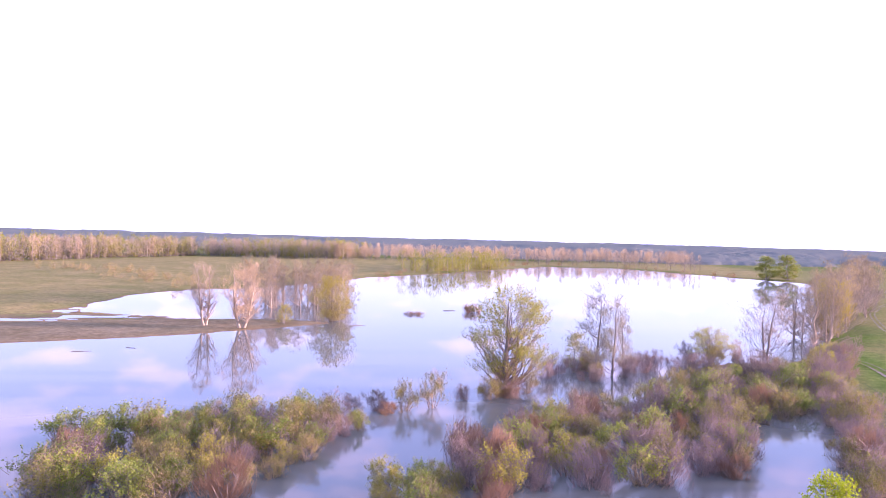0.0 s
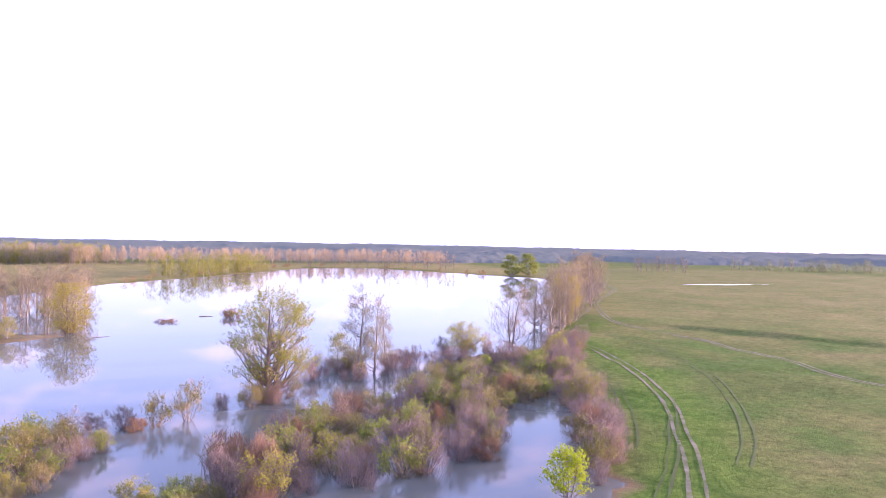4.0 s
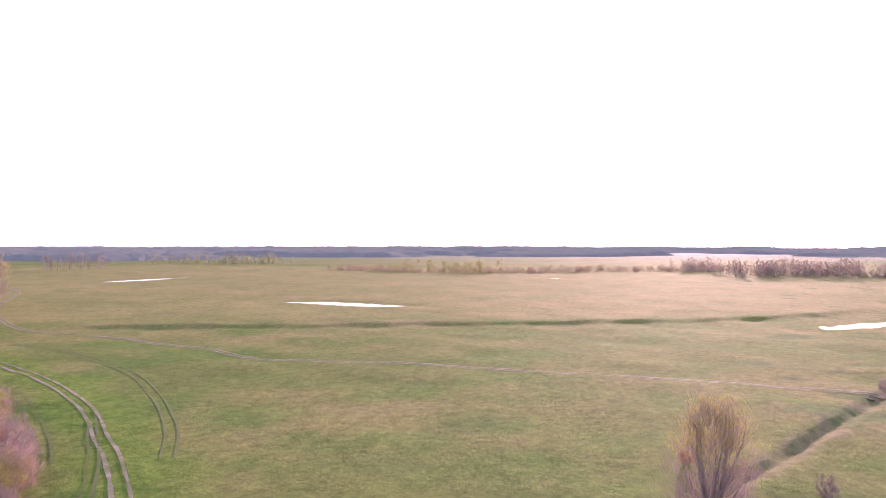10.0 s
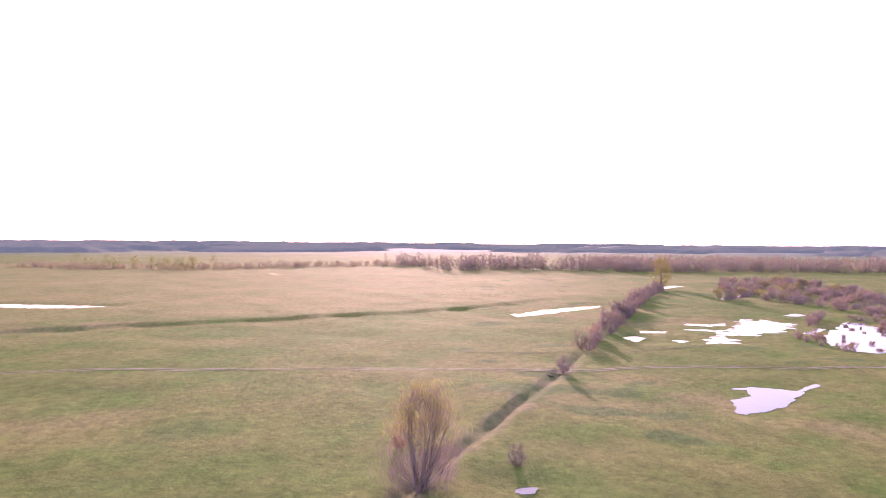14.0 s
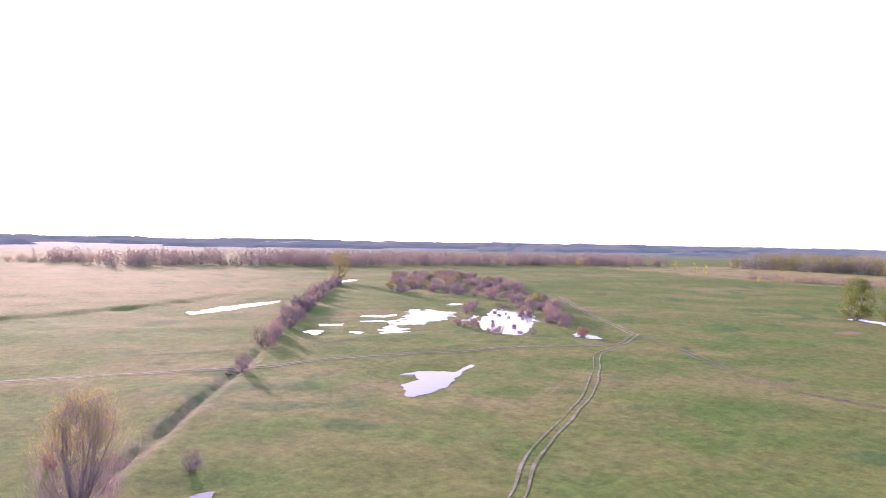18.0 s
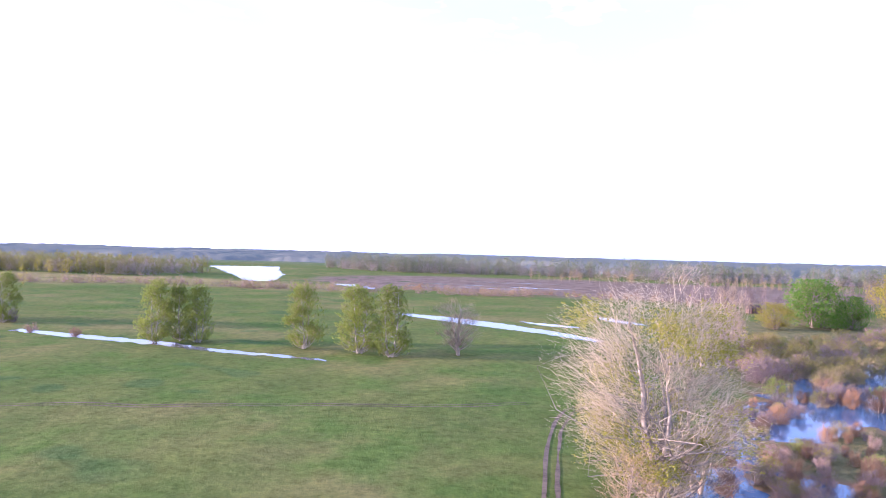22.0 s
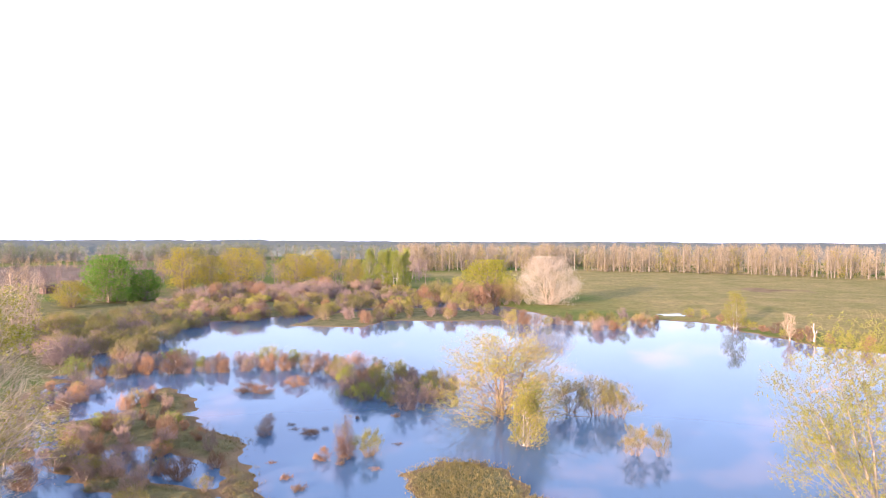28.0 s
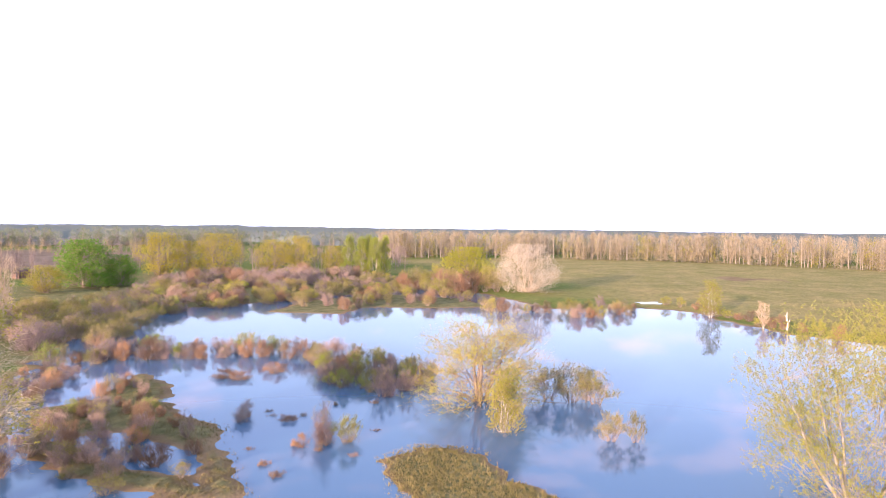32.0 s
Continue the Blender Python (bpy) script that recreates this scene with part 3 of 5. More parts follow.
def blades(start, way, radius):
    """The finest twigs, less than a hand thick in a bundle: one sliver each."""
    n = len(start)
    side = unit(np.cross(way, np.roll(way, 1, 1) + (0.3, -0.2, 0.1))) * np.broadcast_to(np.asarray(radius, float), (n,))[:, None] * 1.25
    v = np.stack([start + side, start - side, start + way], 1).reshape(-1, 3)
    return v, np.arange(n * 3).reshape(-1, 3)


def leaves(rng, at, size):
    """Small leaf sprays, turned every way."""
    n = len(at)
    a, b = unit(rng.normal(size=(n, 3))), rng.normal(size=(n, 3))
    b = unit(np.cross(a, b))
    s = size * rng.uniform(0.6, 1.35, (n, 1))
    v = np.stack([at - a * s * 0.62, at + a * s * 0.45 + b * s * 0.52, at + a * s * 0.45 - b * s * 0.52], 1).reshape(-1, 3)
    return v, np.arange(n * 3).reshape(-1, 3)


# outlines of crowns: the width at each height, 0 at the foot to 1 at the top
OVAL = lambda f: np.sqrt(np.clip(1 - ((f - 0.56) / 0.47) ** 2, 0.03, 1))
COLUMN = lambda f: np.clip(np.minimum(0.55 + 2.2 * f, 1.0), 0, 1) * np.sqrt(np.clip((1.03 - f) / 0.55, 0.02, 1))
FAN = lambda f: np.clip(0.30 + 0.95 * f, 0, 1) * np.sqrt(np.clip((1.04 - f) / 0.35, 0.03, 1))
VASE = lambda f: np.clip(0.42 + 0.85 * f, 0, 1) * np.sqrt(np.clip((1.06 - f) / 0.45, 0.05, 1))
DOME = lambda f: np.sqrt(np.clip(1 - ((f - 0.30) / 0.73) ** 2, 0.03, 1))


def along(path, f):
    q = np.clip(f, 0, 0.999) * (len(path) - 1)
    i = int(q)
    return path[i] + (path[i + 1] - path[i]) * (q - i)


def grow(seed, h, w, trunk=0.3, stems=1, clumps=60, first=0.2, rise=0.7, form=OVAL, spread=0.085, twigs=26, twig=1.2, twig_r=0.018, up=0.6,
         leaf=4000, leaf_size=0.22, leaf_from=0.15, lean=0.05, crook=0.05, splay=0.14, lite=False, split=False, limb=0.34, rag=0.0, patch=1.0, fork_r=0.003):
    """A plant as arrays: stems with limbs, fine twigs, leaves. Each limb bears a clump of twigs inside the crown's outline."""
    rng = np.random.RandomState(seed)
    paths, limb_paths, centre, axis = [], [], [], []
    spin = rng.uniform(0, 6.28)
    bend = rng.uniform(-1, 1, 2) * lean * h
    for s in range(stems):
        az = spin + s * 2 * np.pi / stems + rng.uniform(-0.4, 0.4)
        tall = h * (0.93 if s == 0 else rng.uniform(0.60, 0.85))
        out = 0.0 if stems == 1 else w * splay * rng.uniform(0.6, 1.4)
        t = np.linspace(0, 1, 8)
        wob = np.cumsum(rng.normal(0, h * 0.010, (8, 2)), 0) * (t > 0)[:, None]
        foot = (0.02 * w + 0.12) * (stems > 1)
        flat = np.outer(foot + out * t ** 0.75, (np.cos(az), np.sin(az))) + wob + np.outer(t ** 1.5, bend)
        path = np.column_stack([flat, t * tall])
        path[0, 2] = -0.4
        paths.append((path, trunk / stems ** 0.45 * np.array([1.3, 0.95, 0.84, 0.72, 0.58, 0.42, 0.24, 0.05])))
    order = rng.permutation(clumps)
    for k in range(clumps):
        s = k % stems
        path, rad = paths[s]
        f = first + (0.98 - first) * (order[k] + rng.uniform(0, 1)) / clumps
        a = spin + k * 2.4 + rng.uniform(-0.5, 0.5)
        reach = w / 2 * form(f) * np.sqrt(rng.uniform(0.12, 0.92)) * (1 + rag * np.clip(rng.normal(), -1.5, 1.8))
        c = np.array([np.cos(a) * reach, np.sin(a) * reach, f * h * 0.96 * (1 + 0.5 * rag * np.clip(rng.normal(), -2, 1.2))]) + np.append(bend * f ** 1.5, 0)
        g = np.clip(f - rise * reach / h - 0.03, 0.25 * first + 0.02, 0.97) * h / max(path[-1, 2], 1.0)
        p = along(path, min(g, 0.97))
        u = np.linspace(0, 1, 5)[:, None]
        bough = p + (c - p) * np.concatenate([u ** 0.82, u ** 0.82, u ** 1.25], 1) + np.cumsum(rng.normal(0, crook * max(reach, 0.3), (5, 3)), 0) * np.sin(u * np.pi)
        r0 = np.clip(limb * np.interp(min(g, 0.97) * 7, range(8), rad), 0.025, 0.22)
        limb_paths.append((bough, r0 * np.array([1, 0.78, 0.58, 0.38, 0.14])))
        centre.append(c)
        axis.append(p)
    centre, axis = np.array(centre), np.array(axis)
    n = clumps * twigs
    pick = np.repeat(np.arange(clumps), twigs)
    size = spread * w * rng.uniform(0.7, 1.4, clumps)[pick][:, None]
    ts = centre[pick] + np.clip(rng.normal(0, 1, (n, 3)), -1.8, 1.8) * size * (1, 1, 0.85)
    ts[:, 2] = np.clip(ts[:, 2], 0.05 * h, h * (0.985 + 0.4 * rag))
    out = unit((centre - axis)[pick] * (1, 1, 0.3) + 1e-3)
    tw = unit(0.7 * out + rng.normal(0, 0.45, (n, 3)) + (0, 0, up)) * twig * rng.uniform(0.5, 1.35, (n, 1))
    ts = ts - tw * 0.45
    # a few forks carry each clump
    m = clumps * 4
    fk = np.repeat(np.arange(clumps), 4)
    fork = spikes(centre[fk] - (centre - axis)[fk] * rng.uniform(0.05, 0.45, (m, 1)), np.clip(rng.normal(0, 1, (m, 3)), -1.4, 1.4) * spread * w * 0.95 + (centre - axis)[fk] * 0.2 + (0, 0, 0.04 * h), np.clip(fork_r * w, 0.012, 0.05))
    twv = blades(ts, tw, twig_r)
    lv = None
    if leaf:
        bearing = rng.uniform(0, 1, clumps) < patch                 # only some clumps are in leaf
        bearing[rng.randint(clumps)] = True
        low = ((ts[:, 2] > leaf_from * h) & bearing[np.repeat(np.arange(clumps), twigs)]).nonzero()[0]
        low = low if len(low) else np.arange(len(ts))
        pick = low[rng.randint(0, len(low), leaf)]
        at = ts[pick] + tw[pick] * rng.uniform(0.1, 0.95, (leaf, 1)) + rng.normal(0, 0.07 * twig, (leaf, 3))
        lv = leaves(rng, at, leaf_size)
    if lite:                                          # bushes: their limbs are plain tapered rods
        tv, tf = tubes([(q[::2], r[::2]) for q, r in paths], 4)
        bv, bf = spikes(axis, centre - axis, 0.035)
        tf = np.concatenate([tf[:, [0, 1, 2]], tf[:, [0, 2, 3]]])
    else:
        tv, tf = tubes(paths, 7)
        bv, bf = tubes(limb_paths, 4)
    if split:                                         # the nearest trees: each stem and each limb is a part
        return {"stem": [tubes([q], 7) for q in paths], "limb": [tubes([q], 5) for q in limb_paths],
                "twigs": (np.concatenate([fork[0], twv[0]]), np.concatenate([fork[1], twv[1] + len(fork[0])])), "leaves": lv}
    return {"trunk": (np.concatenate([tv, bv]), np.concatenate([tf, bf + len(tv)])),
            "twigs": (np.concatenate([fork[0], twv[0]]), np.concatenate([fork[1], twv[1] + len(fork[0])])), "leaves": lv}


class Kind:
    """A kind of plant: a few grown patterns of one height and width, set out in many places."""
    def __init__(self, name, label, category, group, bark_mat, twig_mat, leaf_mat, seeds, **shape):
        self.h, self.w, self.count, self.label = shape["h"], shape["w"], 0, label
        mats = {"trunk": bark_mat, "twigs": twig_mat}
        if leaf_mat:
            mats["leaves"] = leaf_mat
        self.data = []
        for s in seeds:
            parts = grow(s, **shape)
            pieces = [(key, mesh_of(key, *q, bark_mat, True)) for key in ("stem", "limb") for q in parts.pop(key, [])]
            self.data.append(pieces + [(shown, mesh_of(shown, *parts[key], mats[key], key == "trunk"))
                              for key, shown in (("trunk", "trunk"), ("twigs", "crown"), ("leaves", "foliage"))
                              if key in parts and parts[key] is not None and key in mats])
        self.name, self.category, self.group = name, category, group

    def put(self, x, y, h, w=None, turn=0.0, sink=0.05, label="", pattern=None):
        k = h / self.h
        kw = (w / self.w) if w else k
        top = tagged(new(self.name), label or self.label, self.category, self.group)
        z = max(lie1(x, y), -0.8) if h > 8 else max(lie1(x, y), -0.35)
        top.matrix_world = Matrix.Translation((x, y, z - sink)) @ pose(0, 0, 0, 0, 0, turn) @ Matrix.Diagonal((kw, kw, k, 1))
        for shown, me in self.data[(self.count if pattern is None else pattern) % len(self.data)]:
            ob = new(shown, me)
            ob.parent = top
        self.count += 1
        return top


def bush_shape(**more):
    base = dict(h=4.0, w=5.0, trunk=0.14, stems=9, clumps=26, first=0.14, rise=1.1, spread=0.075, twigs=26, twig=1.15, twig_r=0.014, up=1.15, leaf=800, leaf_size=0.15,
                leaf_from=0.25, form=VASE, lean=0.05, splay=0.30, lite=True, rag=0.26, patch=0.78)
    base.update(more)
    return base


def bush(name, label, bark_mat, twig_mat, leaf_mat, seeds, category="bush", **more):
    return Kind(name, label, category, "flooded bushes", bark_mat, twig_mat, leaf_mat, seeds, **bush_shape(**more))


BUSH = {
    "green": bush("green_willow_bush", "willow bush in fresh green leaf standing in flood water", M_BARK, TWIG["olive"], LEAF["green"], (11, 12, 13), leaf=1900, leaf_size=0.135),
    "olive": bush("olive_willow_bush", "willow bush with olive-yellow buds standing in flood water", M_BARK, TWIG["olive"], LEAF["olive"], (14, 15, 16), leaf=1250, leaf_size=0.135),
    "yellow": bush("yellow_willow_bush", "willow bush with yellow-green young leaves by the water", M_BARK, TWIG["olive"], LEAF["yellow"], (17, 18), leaf=1700, leaf_size=0.135),
    "purple": bush("bare_bush", "leafless purple-brown bush standing in flood water", M_BARK, TWIG["purple"], LEAF["olive"], (21, 22, 23), leaf=110, twigs=46, leaf_from=0.5),
    "shrub": bush("leafless_shrub", "leafless grey-purple shrub in the wet meadow", M_BARK, TWIG["purple"], LEAF["olive"], (21, 22), leaf=90, twigs=46, leaf_from=0.5),
    "red": bush("rust_bush", "leafless rust-brown bush by the water", M_BARK, TWIG["red"], None, (24, 25), leaf=0, twigs=46, h=2.6, w=3.6, twig=0.9, twig_r=0.012),
    "reed": bush("reed_clump", "straw-coloured clump of dry reeds in the water", M_PALE, TWIG["red"], LEAF["straw"], (27, 28), "reeds", leaf=180, h=1.6, w=3.6, twig=0.9, up=1.8, leaf_size=0.14, twigs=26),
    "tall": bush("tall_willow_bush", "tall wispy willow bush with thin stems and sparse golden leaves", M_BARK, TWIG["olive"], LEAF["olive"], (31, 32, 33), h=6.0, w=6.5, leaf=2000, leaf_size=0.14, first=0.3, up=1.4, stems=11),
    "bare_tall": bush("tall_bare_bush", "tall leafless grey-purple bush at the water's edge", M_BARK, TWIG["purple"], None, (34, 35), h=6.0, w=6.0, leaf=0, twigs=44, twig=1.4, first=0.22, up=1.3),
}


def inside(plan, n, rng, gap):
    """n places in an outline, no two nearer than gap."""
    p = np.array(plan, float)
    lo, hi, got, tries = p.min(0), p.max(0), [], 0
    while len(got) < n and tries < 6000:
        tries += 1
        q = rng.uniform(lo, hi)
        if away(q[:1], q[1:], plan, True)[0] < 0 and all(np.hypot(*(q - g)) > gap for g in got):
            got.append(q)
    return got


def thicket(plan, n, seed, mix, heights, gap=2.0, fat=1.12):
    rng = np.random.RandomState(seed)
    names = list(mix)
    odds = np.array([mix[k] for k in names], float)
    for x, y in inside(plan, n, rng, gap):
        kind = names[rng.choice(len(names), p=odds / odds.sum())]
        h = rng.uniform(*heights)
        BUSH[kind].put(x, y, h, h * fat * rng.uniform(0.85, 1.25), rng.uniform(0, 360))

# ---- single trees ----
def tree(name, label, bark_mat, twig_mat, leaf_mat, seeds, h, w, group="trees", category="tree", **more):
    return Kind(name, label, category, group, bark_mat, twig_mat, leaf_mat, seeds, h=h, w=w, **more)


big_willow = tree("willow_tree", "tall many-stemmed willow in thin yellow-green leaf standing in flood water", M_BARK, TWIG["gold"], LEAF["lime"], (102,), 19.0, 13.5,
                  trunk=0.66, stems=3, clumps=130, first=0.27, twigs=34, leaf=30000, leaf_size=0.125, rise=1.1, spread=0.055, splay=0.15, twig=1.0, split=True, limb=0.42, rag=0.14, patch=0.8, fork_r=0.002)
poplar = tree("poplar_tree", "slender poplar with thin greyish spring foliage standing in water", M_FAR, TWIG["pale"], LEAF["olive"], (111, 112, 113), 18.0, 6.5,
              trunk=0.26, clumps=60, first=0.22, twigs=24, leaf=2000, leaf_size=0.14, rise=0.9, form=COLUMN, spread=0.085, up=0.7, rag=0.15, fork_r=0.003)
bare = tree("bare_tree", "leafless pale-barked tree with pinkish twigs at the shore", M_PALE, TWIG["pink"], None, (121, 122, 123, 124), 18.0, 11.0,
            trunk=0.46, stems=2, clumps=80, first=0.22, twigs=30, leaf=0, rise=1.3, form=FAN, twig=1.4, twig_r=0.019, up=0.9, spread=0.055, splay=0.16, limb=0.42, rag=0.16, fork_r=0.0026)
dark_bare = tree("dark_bare_tree", "leafless dark-barked tree at the water's edge", M_BARK, TWIG["pink"], LEAF["ochre"], (131, 132), 16.0, 13.0,
                 trunk=0.36, stems=2, clumps=70, first=0.25, twigs=30, leaf=500, leaf_size=0.22, rise=0.9, form=OVAL, twig=1.4, crook=0.09)
shaggy = tree("old_poplar_tree", "great half-bare poplar with pale twigs and green clumps", M_FAR, TWIG["pale"], LEAF["yellow"], (144,), 24.0, 17.5,
              trunk=0.62, stems=3, clumps=200, first=0.16, twigs=130, leaf=19000, leaf_size=0.15, leaf_from=0.2, rise=0.8, form=OVAL, twig=0.95, twig_r=0.013, up=0.3, spread=0.055, crook=0.15, split=True, limb=0.26,
              splay=0.12, rag=0.18, patch=0.22, fork_r=0.0016)
birch = tree("birch_tree", "white-stemmed birch in fresh light green leaf in the meadow", M_BIRCH, TWIG["olive"], LEAF["green"], (151, 152, 153), 17.0, 9.0,
             trunk=0.26, stems=2, clumps=84, first=0.05, twigs=24, leaf=15000, leaf_size=0.21, leaf_from=0.05, rise=0.9, form=COLUMN, spread=0.085, splay=0.1, twig=1.0)
pond_birch = tree("pond_birch_tree", "slim birch in yellow-green leaf at the pond's edge", M_BIRCH, TWIG["gold"], LEAF["yellow"], (156, 157), 11.0, 6.5,
                  trunk=0.16, stems=2, clumps=54, first=0.12, twigs=26, leaf=3600, leaf_size=0.19, leaf_from=0.08, rise=1.1, form=COLUMN, spread=0.10, splay=0.1, twig=0.9)
round_tree = tree("round_tree", "dense round-crowned tree in deep green leaf", M_BARK, TWIG["olive"], LEAF["deep"], (161,), 18.0, 20.0,
                  trunk=0.5, stems=3, clumps=150, first=0.06, twigs=24, leaf=24000, leaf_size=0.30, leaf_from=0.0, rise=0.5, form=DOME, spread=0.075)
lime_tree = tree("broad_tree", "broad round-crowned tree in bright yellow-green leaf", M_BARK, TWIG["olive"], LEAF["lime"], (163,), 15.0, 26.0,
                 trunk=0.4, stems=5, clumps=150, first=0.05, twigs=20, leaf=22000, leaf_size=0.31, leaf_from=0.0, rise=0.5, form=DOME, spread=0.07)
gold_willow = tree("crack_willow", "big spreading willow in golden young leaf", M_BARK, TWIG["olive"], LEAF["golden"], (171, 172), 20.0, 20.0,
                   trunk=0.5, stems=3, clumps=120, first=0.10, twigs=22, leaf=24000, leaf_size=0.21, leaf_from=0.05, rise=0.6, form=OVAL, spread=0.08)
pale_round = tree("bare_round_tree", "broad leafless tree with a pale pinkish dome of twigs", M_PALE, TWIG["pale"], LEAF["straw"], (181,), 19.0, 24.0,
                  trunk=0.36, stems=7, clumps=170, first=0.08, twigs=105, leaf=1500, leaf_size=0.22, leaf_from=0.1, rise=1.0, form=DOME, spread=0.05, twig=1.1, twig_r=0.024, up=0.6, lean=0.01)
pond_willow = tree("pond_willow", "spreading willow with golden twigs and crooked limbs over the water", M_BARK, TWIG["gold"], LEAF["yellow"], (191,), 13.0, 17.0,
                   trunk=0.46, stems=4, clumps=130, first=0.10, twigs=64, leaf=27000, leaf_size=0.09, leaf_from=0.05, rise=0.5, form=DOME, twig=1.0, twig_r=0.011, crook=0.15, spread=0.06, up=0.3, split=True, limb=0.28, rag=0.14,
                   patch=0.6, fork_r=0.0022)
near_poplar = tree("white_poplar", "pale-stemmed poplar in sparse yellow-green leaf rising by the pond", M_FAR, TWIG["gold"], LEAF["yellow"], (201,), 19.0, 21.0,
                   trunk=0.32, stems=5, clumps=140, first=0.14, twigs=60, leaf=76000, leaf_size=0.088, leaf_from=0.1, rise=1.2, form=DOME, twig=1.0, twig_r=0.008, spread=0.055, splay=0.30, split=True, limb=0.15, rag=0.12,
                   patch=0.85, fork_r=0.0011)
aspen = tree("aspen_tree", "tall pale-trunked aspen with ochre buds in the shore row", M_PALE, TWIG["tan"], LEAF["ochre"], (211, 212, 213, 214), 22.0, 8.0, "trees in the shore row",
             trunk=0.26, clumps=50, first=0.18, twigs=30, leaf=1100, leaf_size=0.2, leaf_from=0.5, rise=1.4, form=COLUMN, twig=1.4, twig_r=0.018, up=1.1, spread=0.085, rag=0.22, fork_r=0.003, patch=0.7)
lone = tree("young_poplar", "bush-like young poplar, bare purple below and yellow in leaf above", M_BARK, TWIG["purple"], LEAF["yellow"], (221,), 11.0, 7.0,
            trunk=0.3, stems=9, clumps=90, first=0.08, twigs=44, leaf=9000, leaf_size=0.075, leaf_from=0.42, rise=1.6, form=COLUMN, twig=1.2, twig_r=0.011, up=1.2, splay=0.2)
lime_bush = tree("lime_bush", "small round bush in brilliant lime-green leaf at the bank", M_BARK, TWIG["olive"], LEAF["bright"], (231,), 6.0, 4.2, category="bush",
                 trunk=0.14, stems=4, clumps=54, first=0.22, twigs=18, leaf=6500, leaf_size=0.13, leaf_from=0.25, rise=0.8, form=OVAL, twig=0.6, twig_r=0.010, spread=0.09)

big_willow.put(12, 122, 18.7, 14.5, 20)
for x, y, h, w in ((30, 138, 18.5, 7.5), (33.5, 138, 16.6, 6), (37, 142, 13, 5)):
    poplar.put(x, y, h, w, x * 40)
pond_birch.put(28, 145, 8.6, 6, 30, label="small yellow-leaved tree beside the poplars in the water")
bare.put(-65, 195, 18.1, 10, 15)
bare.put(-54, 192, 17.2, 13.5, 140)
pond_birch.put(-45, 203, 5.7, 4.7, 80, label="small yellow-green sapling on the spit")
gold_willow.put(-33, 215, 14.3, 13, 10, label="round yellow-green willow standing in the flood")
dark_bare.put(78, 170, 16.7, 13, 35)
dark_bare.put(102, 204, 16.5, 15, 130)
gold_willow.put(112, 203, 17.0, 11, 220, label="ochre-leaved willow at the head of the shore row")
big_willow.put(60, 157, 7.8, 9.5, 200, label="low yellow-leaved willow by the water")
bare.put(66, 158, 5.2, 4, 77, label="small leafless sapling on the bank")
for x, y, h, w in ((250, 546, 18.4, 16), (264, 541, 19.4, 17)):
    birch.put(x, y, h, w, x, label="dull green round tree at the far end of the lake")
lime_bush.put(36, 64, 6.0, 4.2, 40, pattern=0)
lone.put(71, 7, 11.1, 8.6, 0)
ochre_tree = tree("ditch_tree", "single ochre-leaved tree at the end of the ditch", M_BARK, TWIG["gold"], LEAF["olive"], (175,), 20.0, 11.0,
                  trunk=0.4, stems=2, clumps=60, first=0.16, twigs=24, leaf=6000, leaf_size=0.24, leaf_from=0.1, rise=0.9, form=COLUMN, spread=0.09, rag=0.12)
ochre_tree.put(403, -94, 18.6, 11, 50)
for x, y, h, w in ((179, -227, 15.2, 12), (164, -226, 15.5, 9), (152, -222, 16.2, 9), (142, -218, 16.4, 9), (79, -183, 16.9, 9), (74, -187, 15.5, 8),
                   (68, -184, 15.6, 8), (39, -178, 16.8, 9.5), (24, -172, 16.9, 11), (16, -168, 17.5, 9.5)):
    birch.put(x, y, h, w, x * 31)
bare.put(0, -174, 13.8, 14, 60, label="leafless white-limbed tree in the meadow")
shaggy.put(-20.5, -71, 23.7, 19.5, 0)
dark_bare.put(-16, -66, 8.5, 6, 200, label="small leafless tree beside the old poplar")
bare.put(-27, -80, 15, 9, 300, label="leafless tree behind the old poplar")
for x, y, h, w in ((-66, -177, 20, 10), (-58, -170, 15, 8), (-74, -192, 17, 9)):
    bare.put(x, y, h, w, x * 17)
round_tree.put(-138, -280, 18.9, 21.5, 70)
round_tree.put(-152, -279, 13, 14, 190, label="dark green round tree beside a taller one")
for x, y, h, w in ((-192, -316, 21.4, 22), (-216, -301, 21.2, 24), (-204, -310, 17, 18), (-237, -287, 18.1, 21), (-249, -280, 20.5, 17), (-263, -270, 15.2, 15), (-118, -268, 10, 15)):
    gold_willow.put(x, y, h, w, x * 3)
for x, y in ((-262, -258), (-267, -253), (-270, -247), (-274, -256), (-280, -250)):
    birch.put(x, y, 20.5 + (x % 3) * 0.4, 8, x * 7)
lime_tree.put(-293, -205, 15.7, 27, 0)
pale_round.put(-245, -142, 19.4, 26, 0)
pond_birch.put(-217, -63, 11.6, 6.4, 30)
bare.put(-203, -45, 7.4, 4.4, 10, label="small leafless tree at the pond's edge")
near_poplar.put(-78, -8.4, 19.6, 23, 25)
pond_willow.put(-89, -59.6, 12.9, 22, 215)
pond_birch.put(-78, -48, 9.0, 4.8, 100)
pond_birch.put(-76.6, -47.6, 7.6, 4.2, 200)

# the row of aspens down the eastern shore, and the flooded grove
rng = np.random.RandomState(5)
